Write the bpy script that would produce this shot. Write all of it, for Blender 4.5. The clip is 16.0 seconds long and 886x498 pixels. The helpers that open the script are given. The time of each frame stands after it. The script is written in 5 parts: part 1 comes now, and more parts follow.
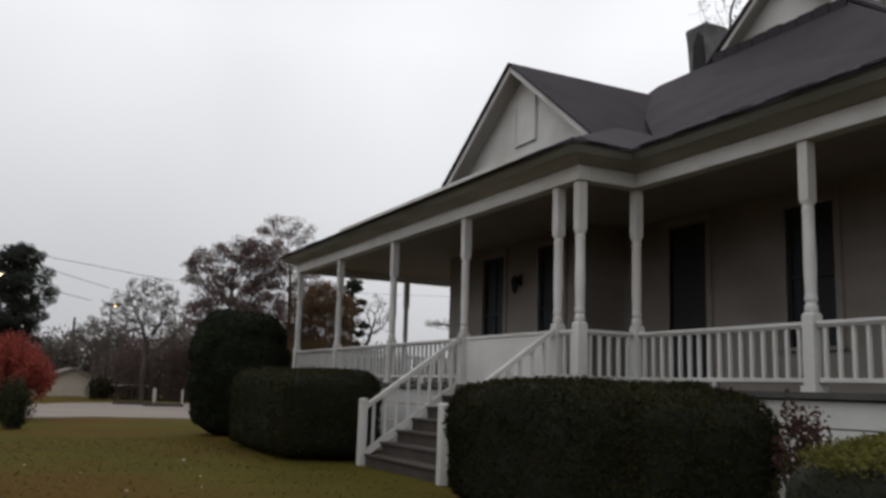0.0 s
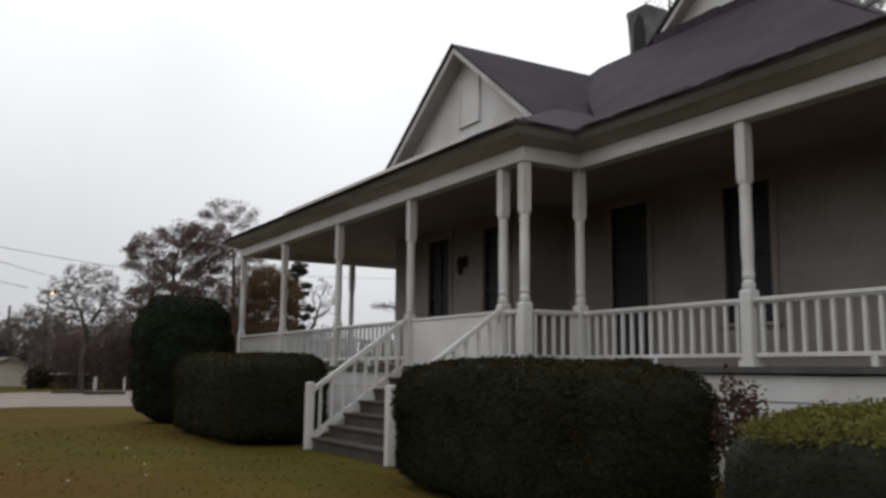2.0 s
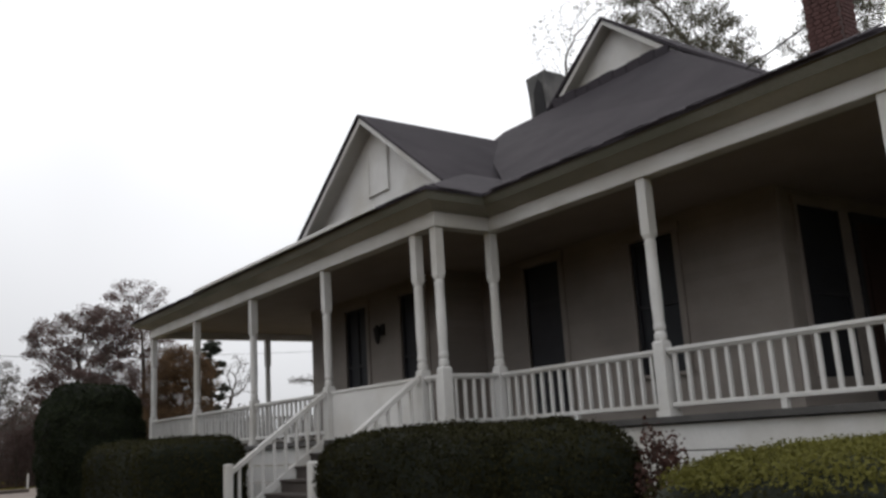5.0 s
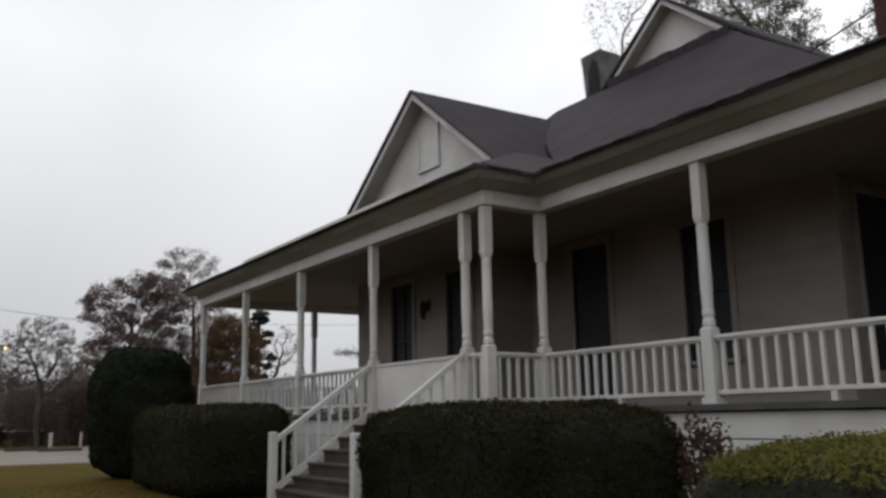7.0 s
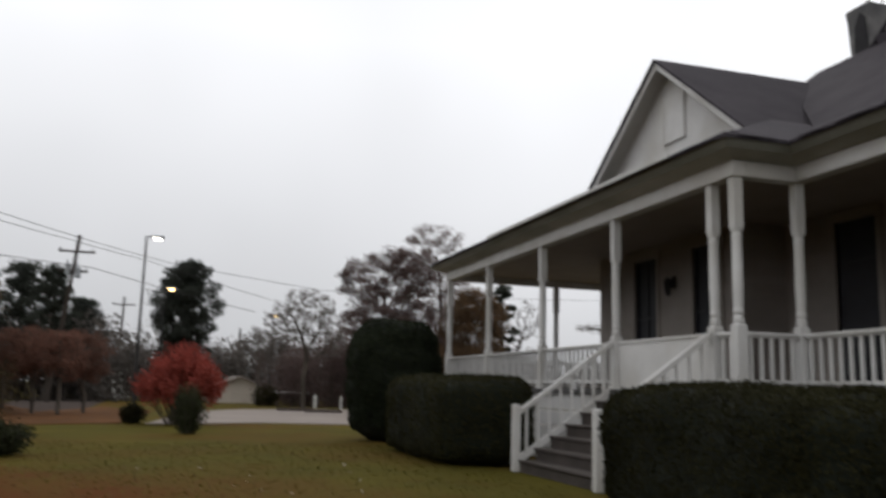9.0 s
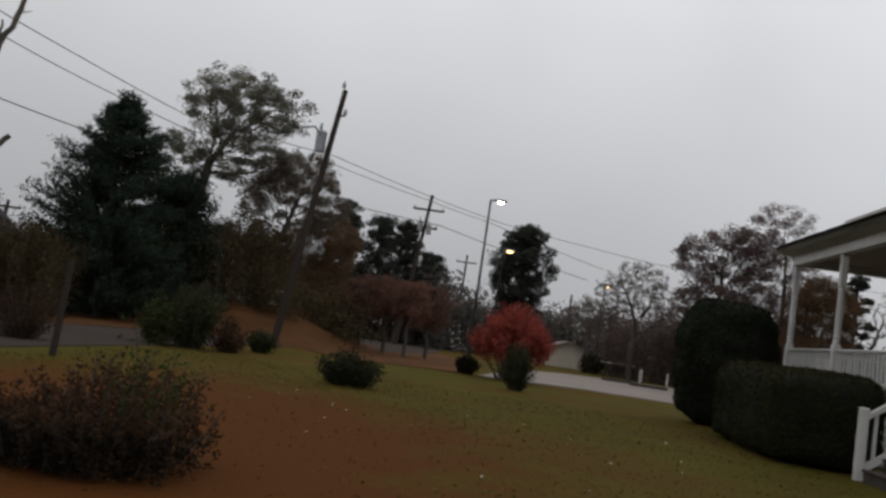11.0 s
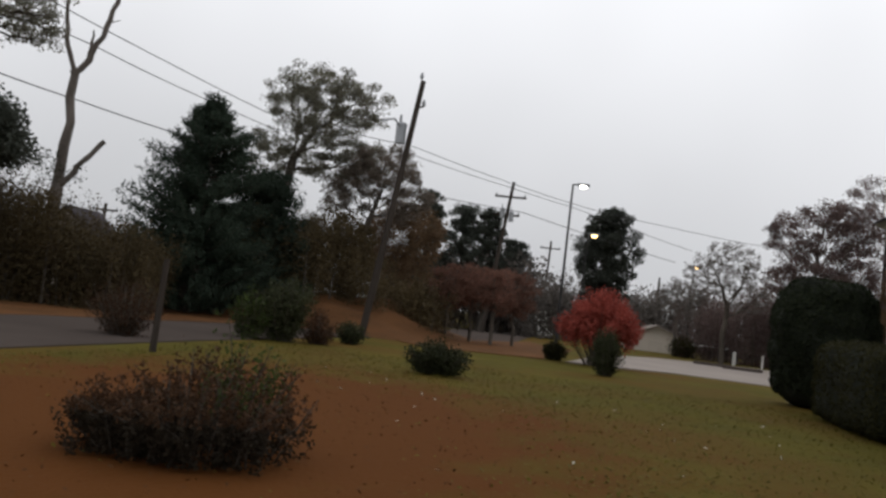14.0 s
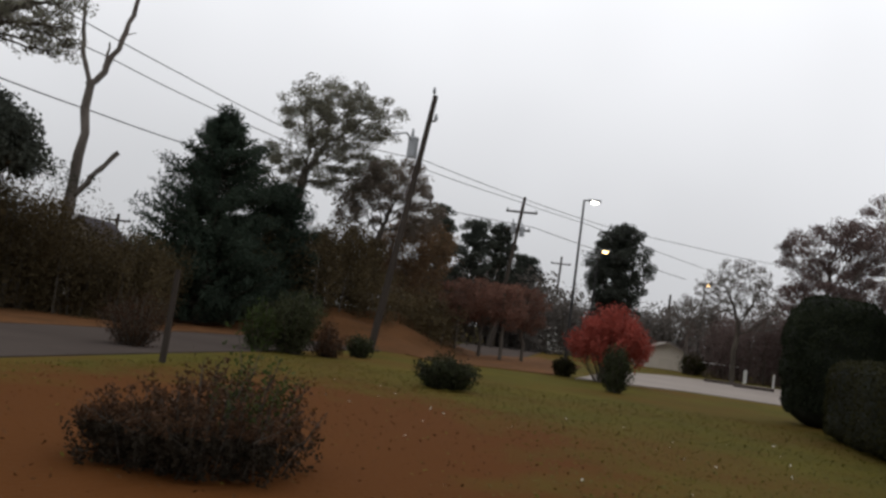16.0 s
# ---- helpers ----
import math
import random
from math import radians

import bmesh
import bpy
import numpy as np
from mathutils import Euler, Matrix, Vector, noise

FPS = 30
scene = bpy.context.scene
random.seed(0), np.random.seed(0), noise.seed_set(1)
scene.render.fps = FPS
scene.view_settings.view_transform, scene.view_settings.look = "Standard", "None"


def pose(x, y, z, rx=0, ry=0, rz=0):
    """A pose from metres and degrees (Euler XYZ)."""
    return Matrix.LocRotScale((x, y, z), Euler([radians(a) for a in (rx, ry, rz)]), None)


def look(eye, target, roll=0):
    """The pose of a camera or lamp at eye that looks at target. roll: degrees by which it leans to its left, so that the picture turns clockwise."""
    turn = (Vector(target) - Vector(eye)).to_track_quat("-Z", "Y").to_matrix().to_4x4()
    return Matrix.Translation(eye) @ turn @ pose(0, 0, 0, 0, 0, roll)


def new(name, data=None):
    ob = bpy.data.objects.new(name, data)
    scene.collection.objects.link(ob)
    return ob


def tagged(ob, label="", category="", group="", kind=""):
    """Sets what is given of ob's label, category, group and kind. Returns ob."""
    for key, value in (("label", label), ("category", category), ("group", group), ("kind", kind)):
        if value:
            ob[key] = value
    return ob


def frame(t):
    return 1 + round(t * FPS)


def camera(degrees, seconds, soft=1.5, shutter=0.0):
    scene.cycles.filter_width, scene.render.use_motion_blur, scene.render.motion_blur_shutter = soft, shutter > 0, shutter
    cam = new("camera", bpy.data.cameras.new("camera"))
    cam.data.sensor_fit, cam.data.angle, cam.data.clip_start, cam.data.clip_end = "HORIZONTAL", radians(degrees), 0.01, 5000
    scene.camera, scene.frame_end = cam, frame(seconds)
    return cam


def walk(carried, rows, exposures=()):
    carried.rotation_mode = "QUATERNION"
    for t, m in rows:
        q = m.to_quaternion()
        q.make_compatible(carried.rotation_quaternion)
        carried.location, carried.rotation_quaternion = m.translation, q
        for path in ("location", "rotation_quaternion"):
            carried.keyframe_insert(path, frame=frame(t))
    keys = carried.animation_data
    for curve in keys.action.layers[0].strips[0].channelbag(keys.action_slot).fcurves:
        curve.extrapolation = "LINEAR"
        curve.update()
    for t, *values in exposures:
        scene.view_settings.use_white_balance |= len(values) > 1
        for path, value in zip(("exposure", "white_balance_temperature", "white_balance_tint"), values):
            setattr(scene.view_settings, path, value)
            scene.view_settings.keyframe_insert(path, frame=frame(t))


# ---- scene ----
EYE = 1.2
cam = camera(53.8, 16.0, soft=2.8, shutter=0.5)
PATH = [
    (0.0, pose(0, 0, EYE, 99.12, -1.77, 62.92)),
    (0.5, pose(0, 0, EYE, 97.40, -2.23, 61.78)),
    (1.0, pose(0, 0, EYE, 96.61, -2.12, 62.56)),
    (1.5, pose(0, 0, EYE, 97.96, -1.60, 61.79)),
    (2.0, pose(0, 0, EYE, 98.00, -0.59, 59.47)),
    (2.5, pose(0, 0, EYE, 99.94, 1.82, 54.77)),
    (3.0, pose(0, 0, EYE, 101.04, 4.12, 49.97)),
    (3.5, pose(0, 0, EYE, 101.63, 3.41, 50.88)),
    (3.7, pose(0, 0, EYE, 101.52, 3.28, 51.68)),
    (5.8, pose(0, 0, EYE, 101.69, 2.45, 56.13)),
    (6.0, pose(0, 0, EYE, 100.98, 2.01, 56.74)),
    (6.5, pose(0, 0, EYE, 101.09, 1.92, 56.66)),
    (7.0, pose(0, 0, EYE, 100.90, 1.01, 57.22)),
    (7.5, pose(0, 0, EYE, 96.29, -0.62, 61.01)),
    (8.0, pose(0, 0, EYE, 96.82, -0.33, 62.44)),
    (8.5, pose(0, 0, EYE, 96.00, -1.35, 69.20)),
    (9.0, pose(0, 0, EYE, 99.22, -1.48, 72.76)),
    (9.5, pose(0, 0, EYE, 99.06, -3.51, 81.22)),
    (9.8, pose(0, 0, EYE, 96.65, -5.78, 85.35)),
    (10.0, pose(0, 0, EYE, 96.25, -6.31, 86.84)),
    (10.2, pose(0, 0, EYE, 95.83, -7.37, 88.73)),
    (12.3, pose(0, 0, EYE, 94.36, -7.69, 98.35)),
    (12.5, pose(0, 0, EYE, 93.57, -8.28, 98.80)),
    (13.0, pose(0, 0, EYE, 93.89, -8.01, 99.18)),
    (13.5, pose(0, 0, EYE, 93.82, -7.33, 99.58)),
    (14.0, pose(0, 0, EYE, 93.90, -6.92, 99.51)),
    (14.5, pose(0, 0, EYE, 94.54, -7.01, 99.54)),
    (15.0, pose(0, 0, EYE, 94.74, -7.21, 99.67)),
    (15.5, pose(0, 0, EYE, 94.61, -7.22, 99.98)),
    (16.0, pose(0, 0, EYE, 94.75, -7.63, 100.15)),
]
EXPOSURES = [(0.0, -0.05), (0.6, 0.26), (1.1, 0.54), (1.6, 0.5), (2.0, 0.15), (2.6, 0.1), (3.0, 0.24), (3.5, 0.42), (6.0, 0.08), (7.0, 0.0), (7.5, -0.03), (8.0, 0.2), (8.5, 0.2), (9.0, 0.1), (9.5, -0.42), (10.0, -0.54), (10.4, -0.48), (12.4, -0.08), (13.0, 0.06), (16.0, 0.1)]
walk(cam, PATH, EXPOSURES)

# ---- world and light: an even, overcast sky late in the day ----
world = bpy.data.worlds.new("overcast_sky")
scene.world = world
world.use_nodes = True
wn, wl = world.node_tree.nodes, world.node_tree.links
sky = wn.new("ShaderNodeTexSky")
sky.sky_type, sky.sun_disc = "NISHITA", False
sky.sun_elevation, sky.sun_rotation = radians(14), radians(-20)
sky.dust_density, sky.air_density = 4.0, 1.0
hs = wn.new("ShaderNodeHueSaturation")
hs.inputs["Saturation"].default_value = 0.12
hs.inputs["Value"].default_value = 0.25
wl.new(sky.outputs["Color"], hs.inputs["Color"])
mixw = wn.new("ShaderNodeMix")
mixw.data_type = "RGBA"
mixw.inputs["Factor"].default_value = 0.82
wl.new(hs.outputs["Color"], mixw.inputs["A"])
mixw.inputs["B"].default_value = (8.38, 8.48, 8.8, 1)
bg = wn["Background"]
bg.inputs["Strength"].default_value = 0.119
cloud = wn.new("ShaderNodeTexNoise")
cloud.inputs["Scale"].default_value, cloud.inputs["Detail"].default_value = 1.6, 3
spread_of_cloud = wn.new("ShaderNodeMapRange")
spread_of_cloud.inputs["From Min"].default_value, spread_of_cloud.inputs["From Max"].default_value = 0.3, 0.7
spread_of_cloud.inputs["To Min"].default_value, spread_of_cloud.inputs["To Max"].default_value = 0.86, 1.08
wl.new(cloud.outputs["Fac"], spread_of_cloud.inputs["Value"])
veil = wn.new("ShaderNodeVectorMath")
veil.operation = "SCALE"
wl.new(mixw.outputs["Result"], veil.inputs[0])
# an overcast sky is dimmer towards the horizon
way = wn.new("ShaderNodeTexCoord")
split = wn.new("ShaderNodeSeparateXYZ")
wl.new(way.outputs["Generated"], split.inputs[0])
rise_of_sky = wn.new("ShaderNodeMapRange")
rise_of_sky.inputs["From Min"].default_value, rise_of_sky.inputs["From Max"].default_value = 0.0, 0.38
rise_of_sky.inputs["To Min"].default_value, rise_of_sky.inputs["To Max"].default_value = 0.62, 1.18
wl.new(split.outputs["Z"], rise_of_sky.inputs["Value"])
dim = wn.new("ShaderNodeMath")
dim.operation = "MULTIPLY"
wl.new(spread_of_cloud.outputs["Result"], dim.inputs[0])
wl.new(rise_of_sky.outputs["Result"], dim.inputs[1])
wl.new(dim.outputs[0], veil.inputs["Scale"])
wl.new(veil.outputs[0], bg.inputs["Color"])
sun_data = bpy.data.lights.new("sun", "SUN")
sun_data.energy, sun_data.angle, sun_data.color = 0.5, radians(40), (1.0, 0.96, 0.9)
sun = new("sun", sun_data)
sun.matrix_world = look((-80, 30, 70), (-8, 6, 0))


# ---- materials ----
def material(name, colour, second=None, scale=4.0, rough=0.8, bump=0.2, fine=40.0, third=None, metallic=0.0, spread=0.08, stretch=(1, 1, 1), amount=0.6, translucent=0.0, shine=0.3):
    """Two scales of noise between two colours, a third as sparse stains, a bump, and a small change from piece to piece."""
    m = bpy.data.materials.new(name)
    m.use_nodes = True
    n, l = m.node_tree.nodes, m.node_tree.links
    b = n["Principled BSDF"]
    second = second or tuple(c * 0.75 for c in colour)
    co = n.new("ShaderNodeTexCoord")
    mp = n.new("ShaderNodeMapping")
    mp.inputs["Scale"].default_value = stretch
    l.new(co.outputs["Object"], mp.inputs["Vector"])
    big = n.new("ShaderNodeTexNoise")
    big.inputs["Scale"].default_value, big.inputs["Detail"].default_value = scale, 5
    small = n.new("ShaderNodeTexNoise")
    small.inputs["Scale"].default_value, small.inputs["Detail"].default_value = fine, 3
    l.new(mp.outputs["Vector"], big.inputs["Vector"])
    l.new(mp.outputs["Vector"], small.inputs["Vector"])
    mean = n.new("ShaderNodeMath")
    mean.operation = "MULTIPLY_ADD"
    mean.inputs[1].default_value = 0.4
    l.new(small.outputs["Fac"], mean.inputs[0])
    half = n.new("ShaderNodeMath")
    half.operation = "MULTIPLY"
    half.inputs[1].default_value = 0.6
    l.new(big.outputs["Fac"], half.inputs[0])
    l.new(half.outputs[0], mean.inputs[2])
    ramp = n.new("ShaderNodeValToRGB")
    ramp.color_ramp.elements[0].position, ramp.color_ramp.elements[1].position = 0.5 - 0.3 * (1.1 - amount), 0.5 + 0.3 * (1.1 - amount)
    ramp.color_ramp.elements[0].color, ramp.color_ramp.elements[1].color = (*second, 1), (*colour, 1)
    l.new(mean.outputs[0], ramp.inputs["Fac"])
    out = ramp.outputs["Color"]
    if third:
        spots = n.new("ShaderNodeTexNoise")
        spots.inputs["Scale"].default_value, spots.inputs["Detail"].default_value = scale * 0.37, 6
        l.new(mp.outputs["Vector"], spots.inputs["Vector"])
        sr = n.new("ShaderNodeValToRGB")
        sr.color_ramp.elements[0].position, sr.color_ramp.elements[1].position = 0.45, 0.65
        l.new(spots.outputs["Fac"], sr.inputs["Fac"])
        mx = n.new("ShaderNodeMix")
        mx.data_type = "RGBA"
        l.new(sr.outputs["Color"], mx.inputs["Factor"])
        l.new(out, mx.inputs["A"])
        mx.inputs["B"].default_value = (*third, 1)
        out = mx.outputs["Result"]
    info = n.new("ShaderNodeObjectInfo")
    geo = n.new("ShaderNodeNewGeometry")
    add = n.new("ShaderNodeMath")
    l.new(info.outputs["Random"], add.inputs[0])
    l.new(geo.outputs["Random Per Island"], add.inputs[1])
    rng = n.new("ShaderNodeMapRange")
    rng.inputs["From Max"].default_value = 2.0
    rng.inputs["To Min"].default_value, rng.inputs["To Max"].default_value = 1 - spread, 1 + spread
    l.new(add.outputs[0], rng.inputs["Value"])
    hv = n.new("ShaderNodeHueSaturation")
    l.new(rng.outputs["Result"], hv.inputs["Value"])
    l.new(out, hv.inputs["Color"])
    l.new(hv.outputs["Color"], b.inputs["Base Color"])
    b.inputs["Roughness"].default_value, b.inputs["Metallic"].default_value = rough, metallic
    b.inputs["Specular IOR Level"].default_value = shine
    if bump:
        bp = n.new("ShaderNodeBump")
        bp.inputs["Strength"].default_value, bp.inputs["Distance"].default_value = bump, 0.02
        l.new(small.outputs["Fac"], bp.inputs["Height"])
        l.new(bp.outputs["Normal"], b.inputs["Normal"])
    if translucent:
        tr = n.new("ShaderNodeBsdfTranslucent")
        l.new(hv.outputs["Color"], tr.inputs["Color"])
        ms = n.new("ShaderNodeMixShader")
        ms.inputs[0].default_value = translucent
        l.new(b.outputs[0], ms.inputs[1])
        l.new(tr.outputs[0], ms.inputs[2])
        l.new(ms.outputs[0], n["Material Output"].inputs["Surface"])
    return m


def glowing(name, colour, strength):
    m = bpy.data.materials.new(name)
    m.use_nodes = True
    b = m.node_tree.nodes["Principled BSDF"]
    b.inputs["Base Color"].default_value = (*colour, 1)
    b.inputs["Emission Color"].default_value = (*colour, 1)
    b.inputs["Emission Strength"].default_value = strength
    return m


WHITE = material("white_paint", (0.66, 0.65, 0.63), (0.56, 0.55, 0.53), 2.2, 0.55, 0.12, 60, third=(0.5, 0.48, 0.44))
# siding and porch ceiling paint is darkened: the porch's shade is in the colour
SIDING = material("shaded_siding_paint", (0.29, 0.255, 0.23), (0.24, 0.212, 0.19), 1.4, 0.65, 0.12, 45, third=(0.2, 0.175, 0.155))
SOFFIT = material("shaded_porch_ceiling_paint", (0.3, 0.25, 0.215), (0.24, 0.2, 0.172), 1.5, 0.7, 0.1, 30)
FASCIA = material("weathered_fascia", (0.3, 0.295, 0.26), (0.22, 0.22, 0.19), 1.2, 0.7, 0.2, 30, third=(0.18, 0.185, 0.15))
COVE = material("grey_white_cove_paint", (0.52, 0.51, 0.47), (0.42, 0.41, 0.375), 1.3, 0.7, 0.2, 30, third=(0.33, 0.325, 0.285))
ROOF = material("roof_shingle", (0.056, 0.049, 0.055), (0.036, 0.032, 0.037), 1.1, 0.9, 0.6, 35, third=(0.043, 0.039, 0.044), spread=0.15, shine=0.12)
FLOORB = material("porch_boards", (0.1, 0.095, 0.09), (0.06, 0.057, 0.055), 3, 0.7, 0.3, 50)
STEP = material("worn_brown_steps", (0.075, 0.062, 0.054), (0.04, 0.033, 0.029), 3, 0.75, 0.3, 40)
GLASS = material("dark_window_glass", (0.02, 0.022, 0.026), (0.012, 0.013, 0.016), 2, 0.5, 0.0)
SHUTTER = material("dark_shutter_paint", (0.03, 0.03, 0.035), (0.02, 0.02, 0.022), 4, 0.6, 0.2)
DOORWOOD = material("brown_door_wood", (0.04, 0.02, 0.015), (0.025, 0.013, 0.01), 4, 0.5, 0.2, stretch=(6, 6, 1))
BRICK = material("red_brick", (0.1, 0.05, 0.045), (0.07, 0.036, 0.033), 3, 0.9, 0.4, spread=0.25)
MORTAR = material("mortar", (0.12, 0.09, 0.085), (0.09, 0.07, 0.065), 8, 0.95, 0.3)
DARKRENDER = material("dark_render", (0.045, 0.043, 0.045), (0.02, 0.02, 0.021), 2.5, 0.95, 0.4)
STUCCO = material("grey_chimney_render", (0.26, 0.25, 0.24), (0.13, 0.125, 0.12), 2, 0.9, 0.4, third=(0.08, 0.08, 0.08))
LAWN = material("lawn_soil", (0.09, 0.074, 0.013), (0.056, 0.049, 0.01), 0.6, 0.95, 0.8, 22, third=(0.085, 0.05, 0.012), spread=0.0, shine=0.03)


def leafy_patch(m, centre, radii, colour):
    """Fallen leaves gather in one uneven patch of the lawn."""
    n, l = m.node_tree.nodes, m.node_tree.links
    target = n["Principled BSDF"].inputs["Base Color"]
    before = target.links[0].from_socket
    co = n.new("ShaderNodeTexCoord")
    mp = n.new("ShaderNodeMapping")
    mp.inputs["Location"].default_value = [-c / r for c, r in zip(centre, radii)]
    mp.inputs["Scale"].default_value = [1 / r for r in radii]
    l.new(co.outputs["Object"], mp.inputs["Vector"])
    ball = n.new("ShaderNodeTexGradient")
    ball.gradient_type = "SPHERICAL"
    l.new(mp.outputs["Vector"], ball.inputs["Vector"])
    nz = n.new("ShaderNodeTexNoise")
    nz.inputs["Scale"].default_value, nz.inputs["Detail"].default_value = 1.1, 8
    l.new(co.outputs["Object"], nz.inputs["Vector"])
    both = n.new("ShaderNodeMath")
    both.operation = "MULTIPLY_ADD"
    both.inputs[1].default_value = 0.9
    l.new(nz.outputs["Fac"], both.inputs[0])
    l.new(ball.outputs["Fac"], both.inputs[2])
    step = n.new("ShaderNodeMapRange")
    step.inputs["From Min"].default_value, step.inputs["From Max"].default_value = 0.5, 0.95
    l.new(both.outputs[0], step.inputs["Value"])
    mx = n.new("ShaderNodeMix")
    mx.data_type = "RGBA"
    l.new(step.outputs["Result"], mx.inputs["Factor"])
    l.new(before, mx.inputs["A"])
    mx.inputs["B"].default_value = (*colour, 1)
    l.new(mx.outputs["Result"], target)


leafy_patch(LAWN, (-7.5, -3.2, 0), (8.5, 5.0, 5.0), (0.085, 0.032, 0.009))
ROAD = material("asphalt", (0.075, 0.061, 0.054), (0.055, 0.045, 0.04), 0.5, 1.0, 0.15, 60, shine=0.0)
LOT = material("concrete_lot", (0.25, 0.215, 0.19), (0.2, 0.172, 0.152), 0.3, 0.9, 0.2, 30, shine=0.1)
LITTER = material("leaf_litter", (0.1, 0.045, 0.018), (0.05, 0.025, 0.011), 0.8, 0.95, 0.8, 15, spread=0.5, shine=0.05)
BARK = material("bark", (0.1, 0.085, 0.07), (0.05, 0.043, 0.036), 3, 0.95, 0.8, 25, stretch=(1, 1, 0.3), shine=0.05)
PALEBARK = material("pale_bark", (0.14, 0.12, 0.105), (0.075, 0.065, 0.056), 3, 0.95, 0.8, 25, stretch=(1, 1, 0.3), shine=0.05)
POLEWOOD = material("weathered_pole_wood", (0.055, 0.045, 0.038), (0.034, 0.028, 0.024), 2, 0.9, 0.4, 25, stretch=(4, 4, 0.3), shine=0.05)
METAL = material("galvanised_metal", (0.32, 0.33, 0.34), (0.24, 0.25, 0.26), 4, 0.45, 0.05, metallic=0.7)
DARKMETAL = material("dark_metal", (0.035, 0.033, 0.033), (0.025, 0.024, 0.024), 4, 0.6, 0.05, shine=0.1)


def leafmat(name, a, b, spread=0.4, thin=0.25):
    return material(name, a, b, 0.7, 0.75, 0.0, 8, spread=spread, translucent=thin, shine=0.08)


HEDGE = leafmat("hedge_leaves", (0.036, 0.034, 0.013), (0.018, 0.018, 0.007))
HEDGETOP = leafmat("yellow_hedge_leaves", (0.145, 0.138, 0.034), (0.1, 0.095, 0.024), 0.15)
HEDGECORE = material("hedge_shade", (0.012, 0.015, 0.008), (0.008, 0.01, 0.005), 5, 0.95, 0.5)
CEDARLEAF = leafmat("cedar_leaves", (0.038, 0.052, 0.036), (0.02, 0.03, 0.021))
# pine, oak, brown and far leaves are lightened: distance haze put into their colour
PINELEAF = leafmat("hazed_pine_needles", (0.062, 0.068, 0.054), (0.038, 0.044, 0.036))
OAKLEAF = leafmat("grey_green_leaves", (0.18, 0.172, 0.13), (0.12, 0.115, 0.088), thin=0.5)
BROWNLEAF = leafmat("brown_leaves", (0.16, 0.1, 0.056), (0.095, 0.063, 0.038), thin=0.5)
PURPLELEAF = leafmat("dull_purple_brown_leaves", (0.17, 0.118, 0.108), (0.11, 0.08, 0.074), thin=0.5)
REDLEAF = leafmat("dull_red_leaves", (0.32, 0.07, 0.052), (0.22, 0.05, 0.038), 0.25)
BUSHLEAF = leafmat("shaded_bush_leaves", (0.034, 0.025, 0.016), (0.016, 0.013, 0.009))
GREYBROWN = leafmat("grey_brown_leaves", (0.19, 0.155, 0.125), (0.12, 0.1, 0.082), thin=0.5)
REDBROWN = leafmat("dull_red_brown_leaves", (0.17, 0.085, 0.062), (0.11, 0.06, 0.045), thin=0.5)
EVERGREEN = leafmat("dark_evergreen_leaves", (0.028, 0.034, 0.018), (0.014, 0.018, 0.01))
NANDINA = leafmat("dark_reddish_leaves", (0.1, 0.055, 0.045), (0.055, 0.032, 0.027))
SHRUBLEAF = leafmat("shrub_leaves", (0.05, 0.055, 0.026), (0.025, 0.028, 0.014))
RUSTLEAF = leafmat("rust_shrub_leaves", (0.062, 0.031, 0.017), (0.028, 0.019, 0.011))
ROWLEAF = leafmat("olive_brown_leaves", (0.1, 0.073, 0.036), (0.055, 0.042, 0.022))
TAN = material("tan_wall_paint", (0.5, 0.44, 0.37), (0.42, 0.37, 0.31), 1, 0.8, 0.1)
GREENLEAF = leafmat("green_shrub_leaves", (0.055, 0.075, 0.02), (0.03, 0.042, 0.014))
FARLEAF = leafmat("hazed_far_leaves", (0.15, 0.132, 0.118), (0.1, 0.09, 0.082), thin=0.5)
LAMPWHITE = glowing("lamp_glow_white", (1.0, 0.93, 0.8), 12)
LAMPORANGE = glowing("lamp_glow_orange", (1.0, 0.62, 0.25), 9)


# ---- mesh helpers ----
def mesh_of(bm, name):
    me = bpy.data.meshes.new(name)
    bmesh.ops.recalc_face_normals(bm, faces=bm.faces)
    bm.to_mesh(me)
    bm.free()
    return me


def part(name, shape, mat, parent=None, label=""):
    """Links a bmesh or a mesh as one mesh object, under parent if given."""
    me = shape if isinstance(shape, bpy.types.Mesh) else mesh_of(shape, name)
    if mat and not me.materials:
        me.materials.append(mat)
    ob = new(name, me)
    if parent:
        ob.parent = parent
        ob.matrix_parent_inverse = parent.matrix_world.inverted() if parent.type == "MESH" else Matrix.Translation(-parent.location)
    return tagged(ob, label)


def thing(name, place, label, category, group="", kind=""):
    ob = new(name)
    ob.location = place
    ob.empty_display_size = 0.2
    return tagged(ob, label, category, group, kind)


def box(bm, x0, x1, y0, y1, z0, z1, bevel=0.0):
    vs = bmesh.ops.create_cube(bm, size=1)["verts"]
    for p in vs:
        p.co = Vector(((x0 + x1) / 2 + p.co.x * (x1 - x0), (y0 + y1) / 2 + p.co.y * (y1 - y0), (z0 + z1) / 2 + p.co.z * (z1 - z0)))
    if bevel:
        edges = list({e for p in vs for e in p.link_edges})
        bmesh.ops.bevel(bm, geom=edges, offset=bevel, segments=1, affect="EDGES")
    return bm


def boxes(*rows, bevel=0.0):
    bm = bmesh.new()
    for r in rows:
        box(bm, *r, bevel=bevel)
    return bm


